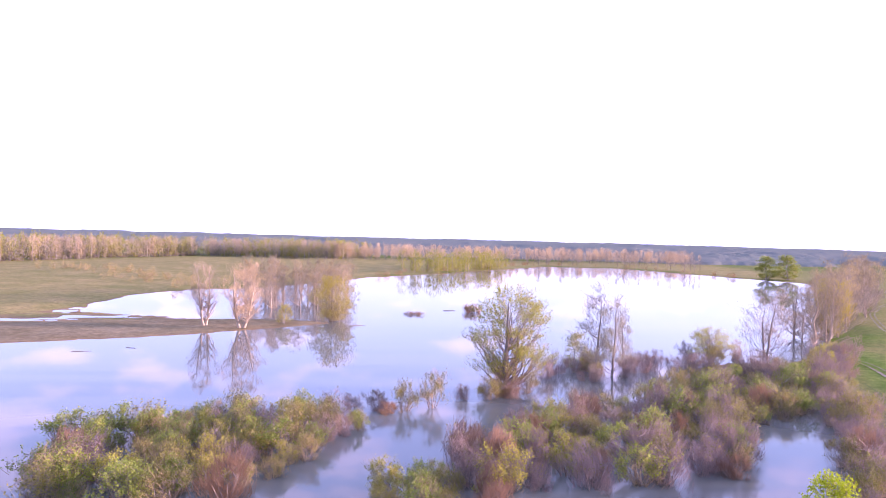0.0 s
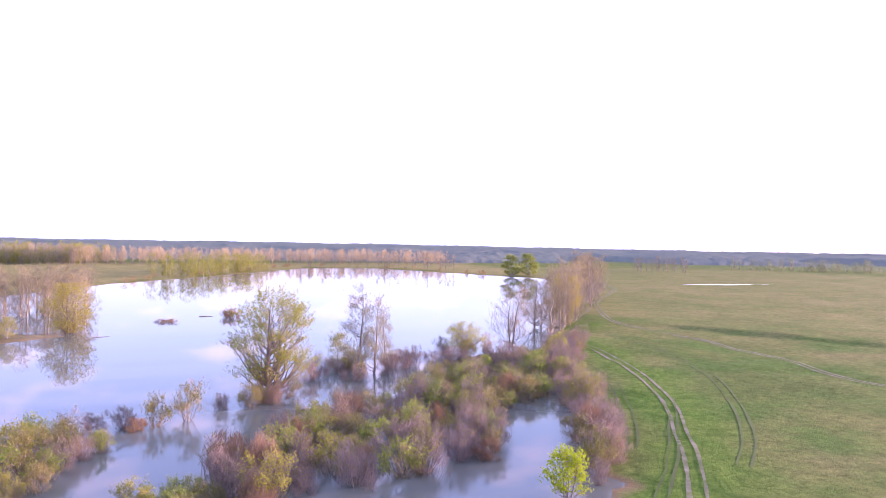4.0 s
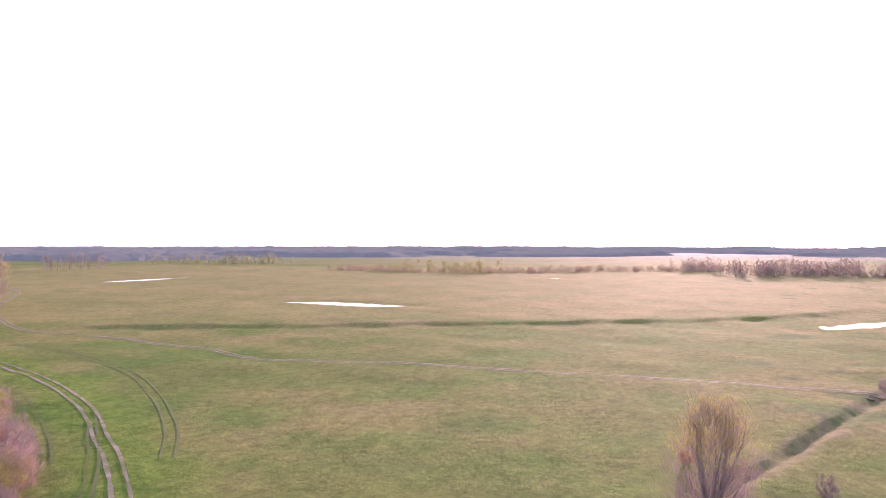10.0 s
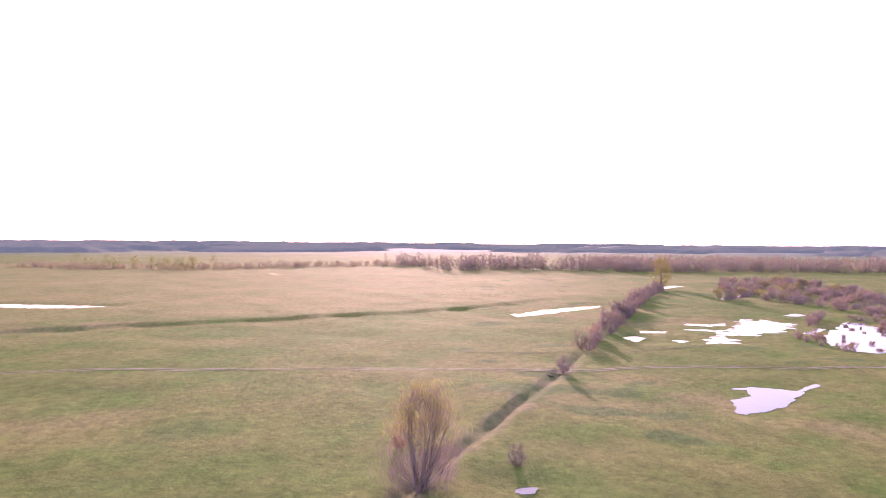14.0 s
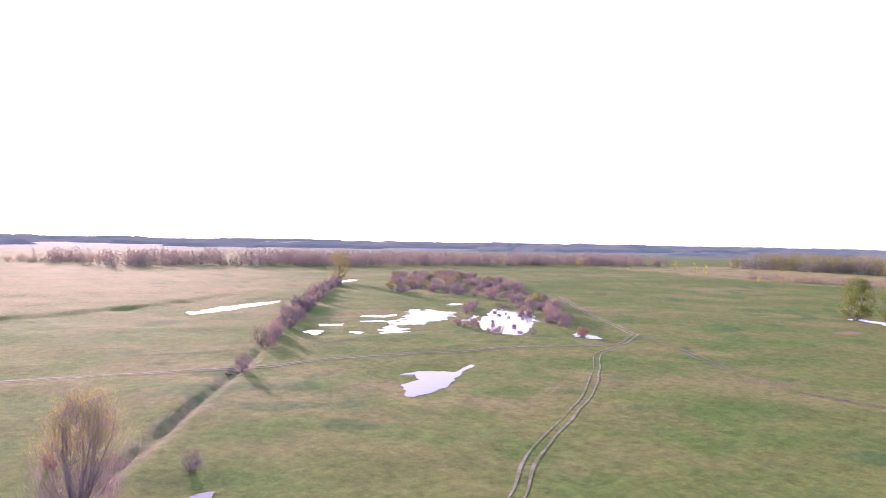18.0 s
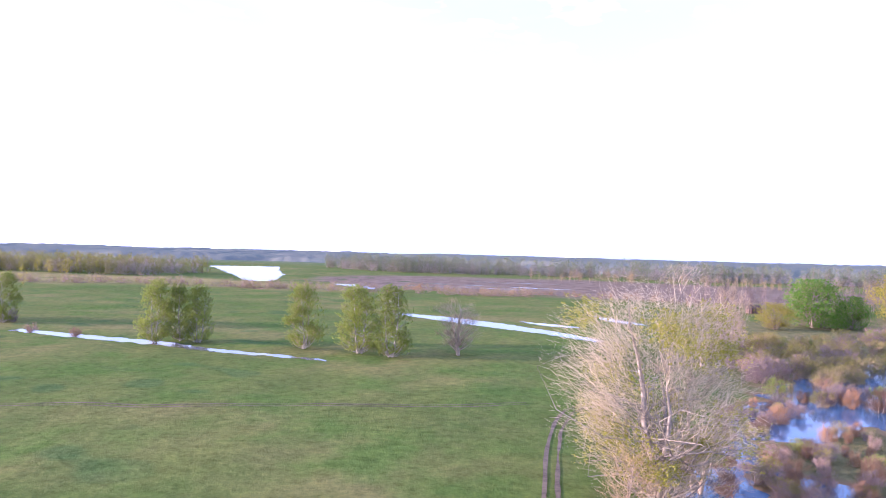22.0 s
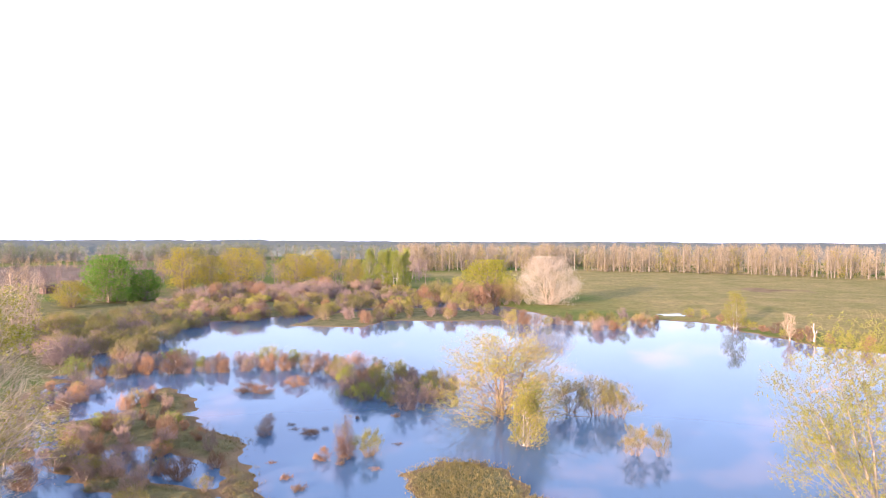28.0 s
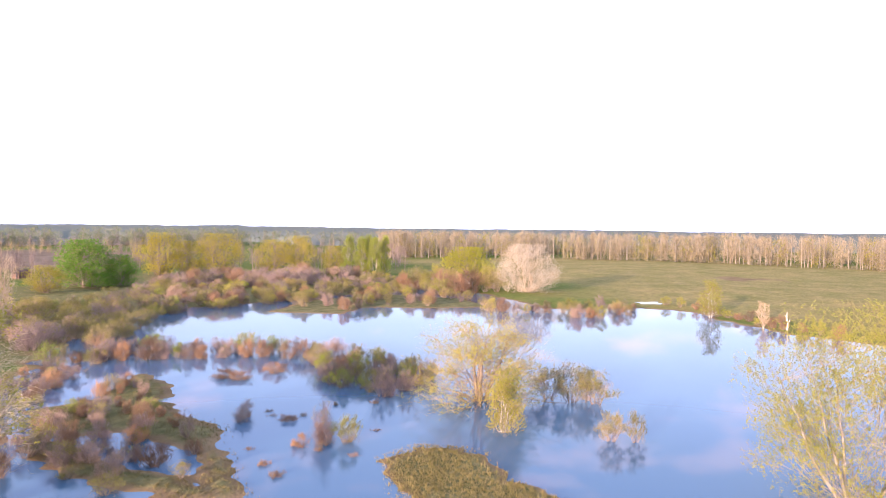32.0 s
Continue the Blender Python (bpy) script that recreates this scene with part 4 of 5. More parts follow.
for k, (x, y) in enumerate(curve_through([(99, 181), (120, 216), (149, 258), (176, 300), (205, 342)], 8.2)):
    aspen.put(x + rng.uniform(-4, 4), y + rng.uniform(-4, 4), rng.uniform(16.5, 23), rng.uniform(7.5, 12), rng.uniform(0, 360))
    if k % 2:
        aspen.put(x + rng.uniform(0, 7) - 4, y + rng.uniform(3, 9), rng.uniform(11, 19), rng.uniform(7, 10), rng.uniform(0, 360))
for x, y in inside([(-72, 252), (-60, 246), (-44, 246), (-36, 262), (-40, 316), (-62, 322), (-78, 290)], 34, rng, 5.0):
    aspen.put(x, y, rng.uniform(13.5, 18), rng.uniform(6, 9), rng.uniform(0, 360), label="leafless pale tree of the grove standing in flood water")

# ---- bushes ----
thicket([(-47, 84), (-45, 90), (-35, 95), (-14, 104), (-10, 100), (-11, 90), (-17, 77), (-20, 66), (-38, 64)], 74, 1, dict(green=4, olive=3, purple=3.6, yellow=1.8, red=1), (2.2, 5.0), 2.6, 1.2)
thicket([(-9, 66), (-4, 75), (5, 75), (8, 66)], 13, 2, dict(green=2, yellow=3, red=1.5, olive=2), (2.4, 3.8), 2.2)
thicket([(0, 80), (10, 97), (28, 109), (41, 126), (57, 128), (58, 112), (39, 93), (36, 80), (20, 75), (2, 71)], 104, 3, dict(green=2.6, olive=3, purple=6, yellow=1.2, red=1), (2.2, 5.0), 2.9, 1.2)
for kind, x, y, h, w in (("olive", -5, 106, 4.6, 5.0), ("tall", -1, 108, 5.8, 5.4), ("purple", -9, 106, 3.0, 4.4), ("purple", -13, 107, 2.4, 3.6), ("red", -7.5, 104, 2.0, 3.4)):
    BUSH[kind].put(x, y, h, w, x * 29)
thicket([(3, 108), (4, 114), (10, 115), (16, 118), (17, 122), (8, 120), (4, 116)], 8, 5, dict(purple=2, olive=1, bare_tall=1), (2.6, 4.2), 2.0)
thicket([(19, 132), (26, 148), (40, 152), (56, 160), (60, 152), (44, 138), (30, 130)], 26, 6, dict(bare_tall=5, purple=3, olive=1), (2.2, 4.6), 3.0, 0.95)
thicket([(41, 126), (52, 140), (70, 140), (72, 128), (58, 108)], 24, 7, dict(green=4, olive=2, purple=3), (2.8, 5.2), 3.2, 1.25)
thicket([(71.5, 131), (66.5, 111), (55.5, 86), (44.5, 69), (40.5, 66), (49.5, 86), (60.5, 110), (66.5, 128)], 38, 8, dict(purple=6, olive=3, bare_tall=2, red=1), (2.8, 5.0), 2.2, 1.15)
thicket([(68, 128), (74, 148), (92, 170), (98, 172), (84, 142), (74, 128)], 16, 9, dict(olive=3, yellow=1, bare_tall=3), (3.2, 6.8), 3.0, 1.0)
thicket([(-60, -146), (-84, -146), (-104, -178), (-112, -218), (-84, -225), (-62, -180)], 58, 10, dict(olive=6, shrub=3, tall=1, green=1), (2.8, 5.4), 3.8, 1.5)
thicket([(-110, -217), (-106, -182), (-130, -196), (-178, -196), (-212, -178), (-236, -188), (-260, -235), (-200, -290), (-150, -262)], 200, 11, dict(olive=9, shrub=4, red=0.8, yellow=1.4, green=1.6), (2.2, 4.6), 4.0, 1.6)
thicket([(-150, -255), (-190, -290), (-240, -268), (-258, -245), (-215, -215), (-170, -230)], 60, 24, dict(shrub=6, bare_tall=3, red=1), (4.0, 7.0), 4.5, 1.3)
thicket([(-104, -178), (-128, -188), (-155, -186), (-180, -185), (-180, -196), (-152, -198), (-128, -200), (-106, -190)], 34, 23, dict(olive=5, yellow=1, red=1.5, purple=2), (2.6, 4.4), 3.0, 1.5)
thicket(THICKET, 40, 12, dict(olive=4, red=2, purple=2, yellow=1), (2.4, 4.4), 4.0)
thicket([(-56, -139), (-60, -132), (-74, -127), (-82, -119), (-88, -112), (-92, -103), (-89, -96), (-83, -89), (-79, -79), (-79, -70), (-88, -70), (-100, -76), (-100, -92), (-98, -104), (-97, -112), (-89, -125), (-76, -134)], 74, 13,
        dict(red=2.6, purple=6, olive=2.6, green=3.4, tall=0.8), (2.0, 4.4), 2.3, 1.15)
thicket([(-38, -98), (-48, -103), (-50, -92), (-46, -76), (-42, -64), (-34, -66), (-33, -75), (-29, -80)], 40, 14, dict(red=4, purple=4, olive=2.5), (1.2, 2.6), 2.0, 1.4)
thicket([(-40, -100), (-56, -118), (-62, -132), (-50, -128), (-38, -106)], 26, 15, dict(red=3, purple=4, olive=2), (1.4, 2.8), 2.4, 1.4)
thicket([(-62, -114), (-54, -106), (-50, -88), (-46, -66), (-52, -78), (-58, -96)], 16, 16, dict(red=2, olive=2, purple=2, reed=3), (1.2, 2.6), 2.4)
thicket([(-186, -124), (-184, -104), (-190, -88), (-206, -80), (-226, -90), (-210, -108)], 26, 17, dict(red=3, olive=3, shrub=2, yellow=1), (2.6, 4.6), 3.0)
thicket([(-214, -176), (-219, -157), (-243, -153), (-264, -171), (-250, -192), (-230, -196)], 34, 18, dict(tall=6, yellow=1, red=2), (5.0, 8.5), 3.4)
thicket([(316, -94), (331, -119), (298, -126), (268, -134), (225, -128), (172, -100), (170, -106), (230, -142), (269, -150), (348, -180), (490, -200), (480, -150), (380, -120)], 165, 19, dict(shrub=8, olive=1), (2.0, 4.4), 3.2, 1.8)
thicket([(172, -82), (196, -80), (204, -90), (186, -86), (170, -96)], 12, 20, dict(shrub=4, olive=1), (1.2, 2.4), 2.5)
thicket([(236, -118), (230, -132), (204, -120), (172, -104), (166, -98), (178, -112)], 9, 21, dict(shrub=4, bare_tall=1), (1.6, 3.2), 2.5)
thicket([(172, -21), (188, -25.5), (328, -66), (396, -92), (396, -95), (327, -71), (186, -29), (170, -24)], 66, 22, dict(shrub=7, bare_tall=2), (2.6, 5.2), 2.2, 0.95)
for kind, x, y, h, w in (("bare_tall", 138, -14, 3.6, 4), ("tall", -95.5, -51.5, 5.2, 6.4), ("tall", -96.5, -48, 5.8, 6.4), ("tall", -97.5, -44.5, 5.0, 6.0), ("tall", -99, -47, 5.2, 5.4), ("tall", -81.7, -35.2, 3.9, 3.8), ("tall", -83.2, -32.8, 3.9, 3.0),
                         ("purple", -59.5, -62.5, 4.9, 3.6), ("red", -58.5, -61.5, 2.6, 3.0), ("yellow", -61, -60, 3.4, 3.4), ("red", -56.5, -63, 1.6, 2.2),
                         ("reed", -9, 239, 1.3, 7.0), ("reed", 10, 251, 3.0, 5.0), ("purple", 12.5, 251, 3.2, 4.5), ("red", -74, -102, 1.7, 5.6), ("red", -75, -99, 1.5, 4.5), ("red", -82.5, -99, 2.0, 5.0), ("purple", -60.5, -79, 2.4, 2.6), ("purple", -58.5, -77, 2.0, 3.0), ("red", -63, -73, 1.0, 3.2), ("green", -53, -90, 2.0, 4.0), ("green", -47, -97, 1.8, 4.2), ("yellow", -46, -80, 1.4, 3.4),
                         ("red", 85, 11, 1.4, 2.4), ("purple", 80, -3, 2.0, 3.0), ("red", 165, -106, 2.4, 4), ("purple", 140, -219, 4.5, 4), ("red", 104, -190, 2.2, 3.6), ("purple", 120, -196, 2.4, 4.0)):
    BUSH[kind].put(x, y, h, w, x * 13)
rng = np.random.RandomState(9)
for x, y in inside([(-66, -80), (-52, -72), (-46, -52), (-58, -54), (-70, -60), (-80, -70)], 16, rng, 2.5):
    BUSH["reed"].put(x, y, rng.uniform(0.5, 1.0), rng.uniform(0.8, 2.0), rng.uniform(0, 360), label="small rust-brown tuft of reeds poking out of the water")
for x, y in inside(PUDDLES["round"], 15, rng, 3.0):
    BUSH["reed"].put(x, y, rng.uniform(0.5, 1.2), rng.uniform(0.8, 2.2), rng.uniform(0, 360), label="dry brown reeds standing in the meadow pond")
for x, y in curve_through([(246, -121), (236, -131), (212, -121), (196, -113)], 3.6):
    BUSH["shrub"].put(x, y - rng.uniform(1, 4), rng.uniform(2.0, 4.2), rng.uniform(4.5, 7.0), rng.uniform(0, 360))
for x, y in curve_through([(247, -112), (228, -101)], 3.6):
    BUSH["shrub"].put(x, y + rng.uniform(1, 3), rng.uniform(1.8, 3.4), rng.uniform(2.6, 4.2), rng.uniform(0, 360))
for x, y in curve_through([(-192, -26), (-199, -40), (-216, -58), (-231, -72), (-236, -84)], 4.5):
    BUSH["red" if rng.rand() < 0.6 else "yellow"].put(x - rng.uniform(1, 4), y, rng.uniform(1.6, 3.6), rng.uniform(2.5, 4.5), rng.uniform(0, 360))

# ---- far woods: real small trees, joined wood by wood ----
def far_tree(seed, h=20.0, w=8.0, n_clump=16, n_twig=90, n_leaf=60, leaf=0.8, form=COLUMN, first=0.12, up=0.5, trunk=0.22, twig=1.3, puff=0.9):
    """A small tree: a stem, limbs to each clump of its crown, twigs and leaves about the clumps."""
    r = np.random.RandomState(seed)
    stem = np.array([(0, 0, -0.5), (r.normal(0, 0.3), r.normal(0, 0.3), h * 0.5), (r.normal(0, 0.5), r.normal(0, 0.5), h * 0.94)])
    tv, q = tubes([(stem, (trunk, trunk * 0.7, 0.04))], 3)
    f = first + (0.96 - first) * (np.arange(n_clump) + r.uniform(0, 1, n_clump)) / n_clump
    a = r.uniform(0, 6.28, n_clump)
    reach = w / 2 * form(f) * np.sqrt(r.uniform(0.05, 1, n_clump))
    centre = np.stack([np.cos(a) * reach, np.sin(a) * reach, f * h * 0.95], 1)
    foot = np.stack([0 * f, 0 * f, np.maximum(f * h * 0.95 - reach * 1.3, 0.1 * h)], 1)
    v1, f1 = spikes(foot, centre - foot, 0.09)
    k = r.randint(0, n_clump, max(n_twig, 1))
    ts = centre[k] + np.clip(r.normal(0, 1, (len(k), 3)), -1.7, 1.7) * puff
    tw = unit(r.normal(0, 0.6, (len(k), 3)) + (0, 0, up)) * twig * r.uniform(0.5, 1.4, (len(k), 1))
    vb, fb = blades(ts - tw * 0.5, tw, 0.085)
    v1, f1 = np.concatenate([v1, vb]), np.concatenate([f1, fb + len(v1)])
    k = r.randint(0, n_clump, max(n_leaf, 1))
    v2, f2 = leaves(r, centre[k] + np.clip(r.normal(0, 1, (len(k), 3)), -1.7, 1.7) * puff, leaf) if n_leaf else (np.zeros((0, 3)), np.zeros((0, 3), int))
    return (tv, np.concatenate([q[:, [0, 1, 2]], q[:, [0, 2, 3]]])), (v1, f1), (v2, f2)


FAR = {
    "bare": [far_tree(s, w=8.0, n_clump=16, n_twig=225, n_leaf=5, leaf=0.45, first=0.25, up=0.9, trunk=0.26) for s in (1, 2, 3, 9)],
    "leafy": [far_tree(s, w=11, n_clump=16, n_twig=40, n_leaf=190, leaf=0.75, first=0.06, form=OVAL, puff=1.15) for s in (4, 5, 6, 10)],
    "shrub": [far_tree(s, h=6, w=9, n_clump=10, n_twig=120, n_leaf=50, leaf=0.42, form=DOME, first=0.06, trunk=0.1, twig=0.9, puff=0.75) for s in (7, 8)],
}


def wood(places, heights, kind, bark_mat, twig_mat, leaf_mat, seed, label, name="wood"):
    """A far wood: its trees set out at places, joined by material into one thing with three parts."""
    r = np.random.RandomState(seed)
    store = [[[], [], 0] for _ in range(3)]
    base_h = {"shrub": 6.0, "distant": 16.0}.get(kind, 20.0)
    px, py = np.array(places).T
    pz = lie(px, py)
    for x, y, z in zip(px, py, pz):
        pat = FAR[kind][r.randint(len(FAR[kind]))]
        k = r.uniform(*heights) / base_h
        a, s = r.uniform(0, 6.28), k * r.uniform(0.85, 1.25)
        m = np.array([[np.cos(a) * s, -np.sin(a) * s, 0], [np.sin(a) * s, np.cos(a) * s, 0], [0, 0, k]])
        for st, (v, f) in zip(store, pat):
            if len(v):
                st[0].append(v @ m.T + (x, y, z))
                st[1].append(f + st[2])
                st[2] += len(v)
    top = tagged(new(name), label, "forest", kind="stuff")
    for st, part_name, mat in zip(store, ("trunks", "twigs", "leaves"), (bark_mat, twig_mat, leaf_mat)):
        if st[0]:
            ob = new(part_name, mesh_of(part_name, np.concatenate(st[0]), np.concatenate(st[1]), mat))
            tagged(ob, kind="stuff").parent = top


def belt(line, depth, n, seed):
    """n places along a line, scattered over depth metres to its left."""
    r = np.random.RandomState(seed)
    p = curve_through(line, 10.0)
    k = r.uniform(0, len(p) - 1.001, n)
    i = k.astype(int)
    at = p[i] + (p[i + 1] - p[i]) * (k - i)[:, None]
    d = unit(p[i + 1] - p[i])
    return at + np.stack([-d[:, 1], d[:, 0]], 1) * (depth * r.uniform(0, 1, n) ** 1.6)[:, None] + r.normal(0, 1.5, (n, 2))


EAST = [(-430, -390), (-470, -345), (-545, -258), (-560, -160), (-545, -74), (-500, 60), (-440, 240), (-370, 390), (-320, 490)]
wood(belt(EAST, 130, 1150, 1), (20, 25.5), "bare", M_FAR, TWIG["tan"], LEAF["ochre"], 1, "wall of tall leafless birches beyond the meadow")
wood(belt(EAST, 150, 260, 2), (14, 23), "leafy", M_FAR, TWIG["olive"], LEAF["olive"], 2, "greening trees among the bare birches")
NORTH = [(-330, 480), (-300, 620), (-255, 735), (-170, 740), (-100, 730)]
wood(belt(NORTH, 130, 560, 3), (16, 22), "bare", M_FAR, TWIG["pink"], LEAF["ochre"], 3, "pinkish leafless wood behind the flooded meadow")
wood(belt(NORTH, 120, 260, 4), (15, 23), "leafy", M_FAR, TWIG["gold"], LEAF["yellow"], 4, "green trees in the northern wood")
wood(belt([(-110, 740), (-40, 770), (60, 800), (170, 830), (300, 820)][::-1], -120, 420, 5), (13, 20), "bare", M_FAR, TWIG["pink"], LEAF["ochre"], 5, "grey leafless wood beyond the lake")
wood(belt([(-22, 505), (7, 530), (40, 600), (60, 640)], 34, 95, 6), (8, 18), "leafy", M_FAR, TWIG["gold"], LEAF["yellow"], 6, "yellow-green trees along the far shore")
wood(belt([(95, 725), (180, 722), (230, 640)], 14, 26, 7), (9, 19), "bare", M_BARK, TWIG["tan"], LEAF["ochre"], 7, "thin row of bare trees on the far bank")
wood(belt([(-40, 450), (-22, 500), (30, 590), (90, 722), (178, 715), (238, 565)], 6, 90, 8), (1.5, 4.0), "shrub", M_BARK, TWIG["red"], LEAF["olive"], 8, "low brown scrub along the far shore")
wood(belt([(-60, 330), (-100, 345), (-180, 420), (-230, 470)], 40, 70, 9), (2.0, 5.0), "shrub", M_BARK, TWIG["olive"], LEAF["olive"], 9, "low scrub in the flooded meadow")
wood(belt(EAST, 6, 190, 31), (2.0, 4.5), "shrub", M_BARK, TWIG["tan"], LEAF["olive"], 31, "low brown undergrowth along the edge of the wood")
wood(belt(NORTH, 6, 120, 32), (2.0, 4.5), "shrub", M_BARK, TWIG["purple"], LEAF["olive"], 32, "low brown undergrowth along the edge of the wood")
SOUTH = [(620, -590), (480, -590), (373, -585), (290, -570), (248, -565)]
wood(belt(SOUTH, 120, 420, 10), (13, 18.5), "leafy", M_BARK, TWIG["olive"], LEAF["olive"], 10, "green and ochre wood along the river")
wood(belt([(440, -585), (373, -580), (300, -565)], 40, 46, 11), (9, 14), "leafy", M_FAR, TWIG["gold"], LEAF["yellow"], 11, "golden young trees at the wood's edge")
wood(belt([(420, -400), (300, -420), (180, -440), (60, -430), (-40, -420)], 26, 260, 12), (2.5, 6.0), "shrub", M_BARK, TWIG["purple"], LEAF["olive"], 12, "dark low scrub in the far meadow")
RIVER = [(190, -1000), (100, -880), (-30, -840), (-160, -830), (-300, -800), (-421, -790), (-520, -700)]
wood(belt(RIVER, 160, 560, 13), (16, 24), "leafy", M_BARK, TWIG["grey"], LEAF["dull"], 13, "mixed wood across the river")
wood(belt([(-60, -690), (-200, -640), (-340, -560), (-420, -430)], 60, 160, 14), (6, 14), "bare", M_BARK, TWIG["olive"], LEAF["olive"], 14, "young bare trees on the sand flats")
wood(belt([(40, -470), (-40, -455), (-100, -420), (-130, -360)], 20, 70, 15), (2.0, 5.0), "shrub", M_BARK, TWIG["red"], LEAF["olive"], 15, "rust-brown scrub by the sand flats")
wood(belt([(600, 60), (640, -40), (615, -105), (630, -243), (655, -380)], 12, 130, 33), (2.5, 6.0), "shrub", M_BARK, TWIG["purple"], LEAF["olive"], 33, "dark scrub before the bare wood")
wood(belt([(-440, -780), (-540, -690), (-640, -560), (-650, -400), (-600, -330)], 90, 230, 34), (16, 22), "leafy", M_BARK, TWIG["grey"], LEAF["dull"], 34, "dull green wood between river and meadow")
wood(belt([(-130, -335), (-200, -362), (-270, -330), (-320, -270)][::-1], -60, 150, 35), (9, 17), "bare", M_BARK, TWIG["purple"], LEAF["olive"], 35, "purple-brown bare trees behind the golden willows")
WEST = [(600, 40), (640, -40), (622, -105), (636, -243), (660, -380), (640, -520)]
wood(belt(WEST, 170, 560, 16), (8, 14), "bare", M_BARK, TWIG["purple"], LEAF["olive"], 16, "purple-grey leafless wood behind the meadow")
wood(belt([(595, 430), (570, 330), (580, 238), (640, 170), (695, 119), (745, 1)], 50, 330, 17), (2.5, 6.5), "shrub", M_BARK, TWIG["purple"], LEAF["olive"], 17, "long hedge of dark scrub across the meadow")
wood(belt([(570, 350), (556, 300), (560, 229)], 40, 30, 18), (8, 14), "leafy", M_BARK, TWIG["gold"], LEAF["olive"], 18, "scattered greening trees in the scrub")
wood(belt([(440, 660), (500, 640)], -40, 20, 19), (14, 20), "bare", M_BARK, TWIG["tan"], LEAF["ochre"], 19, "small bare copse in the meadow")
wood(belt([(640, 740), (720, 660), (760, 600)], 60, 60, 20), (9, 17), "leafy", M_BARK, TWIG["grey"], LEAF["dull"], 20, "grey-green copse far over the meadow")
wood([(366, -393), (380, -385), (470, -420), (520, -430), (505, -440), (545, -400), (600, -380), (250, -400)], (8, 12), "leafy", M_BARK, TWIG["gold"], LEAF["yellow"], 21, "lone yellow-green trees in the far meadow")


# denser growth inside the woods, which closes the gaps between the trunks
for k, (line, deep, n, tone, leaf_tone) in enumerate(((EAST, 120, 260, "tan", "ochre"), (NORTH, 110, 170, "tan", "olive"), (SOUTH, 100, 150, "grey", "dull"),
                                                      (RIVER, 130, 200, "grey", "dull"), (WEST, 150, 330, "purple", "dull"))):
    wood(belt(line, deep, n, 40 + k) , (8, 14), "shrub", M_BARK, TWIG[tone], LEAF[leaf_tone], 40 + k, "dense young growth inside the wood")


def haze_woods():
    """The last woods before the horizon, all the way round: one unbroken canopy of crowns, with clearings."""
    ring = np.concatenate([np.linspace(880, 1180, 46), np.geomspace(1190, 4200, 70)])
    turn = np.linspace(0, 2 * np.pi, 1500, endpoint=False)
    r = np.random.RandomState(77)
    d = ring[:, None] + r.uniform(-2.5, 2.5, (len(ring), len(turn)))
    a = turn[None] + r.uniform(-0.0012, 0.0012, d.shape)
    x, y = d * np.sin(a), d * np.cos(a)
    cover = wavy(x, y, 620, 12) + 0.35 * wavy(x, y, 160, 13) + 0.45 + np.clip((d - 1100) / 900, -0.25, 0.5)
    sunward = np.clip(np.sin(a - 0.35), 0, 1)                # fewer, lower crowns sunward, shaped for the haze that hides them there
    cover = np.minimum(cover, (d - 960 - 520 * sunward) / 200) - 1.0 * sunward
    cover = np.minimum(cover, (np.minimum(away(x, y, PUDDLES["river"]), np.abs(away(x, y, PUDDLES["river"], True))) - 30) / 60)
    cover[0] = cover[-1] = -1
    cover[away(x, y, PUDDLES["river"], True) < 0] = -1
    crown = np.abs(wavy(x, y, 17, 14)) * 1.7 + wavy(x, y, 60, 15) * 0.9 + wavy(x, y, 300, 16) * 2.2 + r.uniform(-0.6, 0.6, d.shape)
    z = lie(x, y) + np.where(cover > 0, (10.5 - 4.5 * sunward + crown + np.clip(cover, 0, 1) * 2) * np.clip(cover / 0.35, 0.1, 1) ** 0.6, -1.5)
    n = len(turn)
    i, j = np.meshgrid(np.arange(len(ring) - 1), np.arange(n), indexing="ij")
    p, q = i * n + j, i * n + (j + 1) % n
    faces = np.stack([p, q, q + n, p + n], -1).reshape(-1, 4)[:, ::-1]
    faces = faces[(cover.ravel()[faces] > 0).any(1)]
    used, inv = np.unique(faces, return_inverse=True)
    m = Mat("hazed_crowns")
    # Crowns paler and greyer than leaves: distance haze put into the colour.
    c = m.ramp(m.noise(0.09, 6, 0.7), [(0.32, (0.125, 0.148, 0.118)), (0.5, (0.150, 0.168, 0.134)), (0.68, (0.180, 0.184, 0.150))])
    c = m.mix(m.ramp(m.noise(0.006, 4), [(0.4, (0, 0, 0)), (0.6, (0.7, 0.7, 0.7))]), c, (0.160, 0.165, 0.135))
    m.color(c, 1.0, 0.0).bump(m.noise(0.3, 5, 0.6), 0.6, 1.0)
    v = np.stack([x.ravel(), y.ravel(), z.ravel()], 1)[used]
    tagged(new("distant_wood", mesh_of("distant_wood", v, inv.reshape(-1, 4), m.m)), "distant woods along the horizon, hazed to grey-green in their colour", "forest", kind="stuff")


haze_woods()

# ---- small things ----
def part(name, bm, material, parent, label=""):
    me = bpy.data.meshes.new(name)
    bm.to_mesh(me)
    bm.free()
    me.materials.append(material)
    ob = new(name, me)
    ob.parent = parent
    return tagged(ob, label)


def box(bm, x, y, z, sx, sy, sz, m=None):
    geo = bmesh.ops.create_cube(bm, size=1.0, matrix=Matrix.Translation((x, y, z)) @ (m or Matrix()) @ Matrix.Diagonal((sx, sy, sz, 1)))
    return geo["verts"]


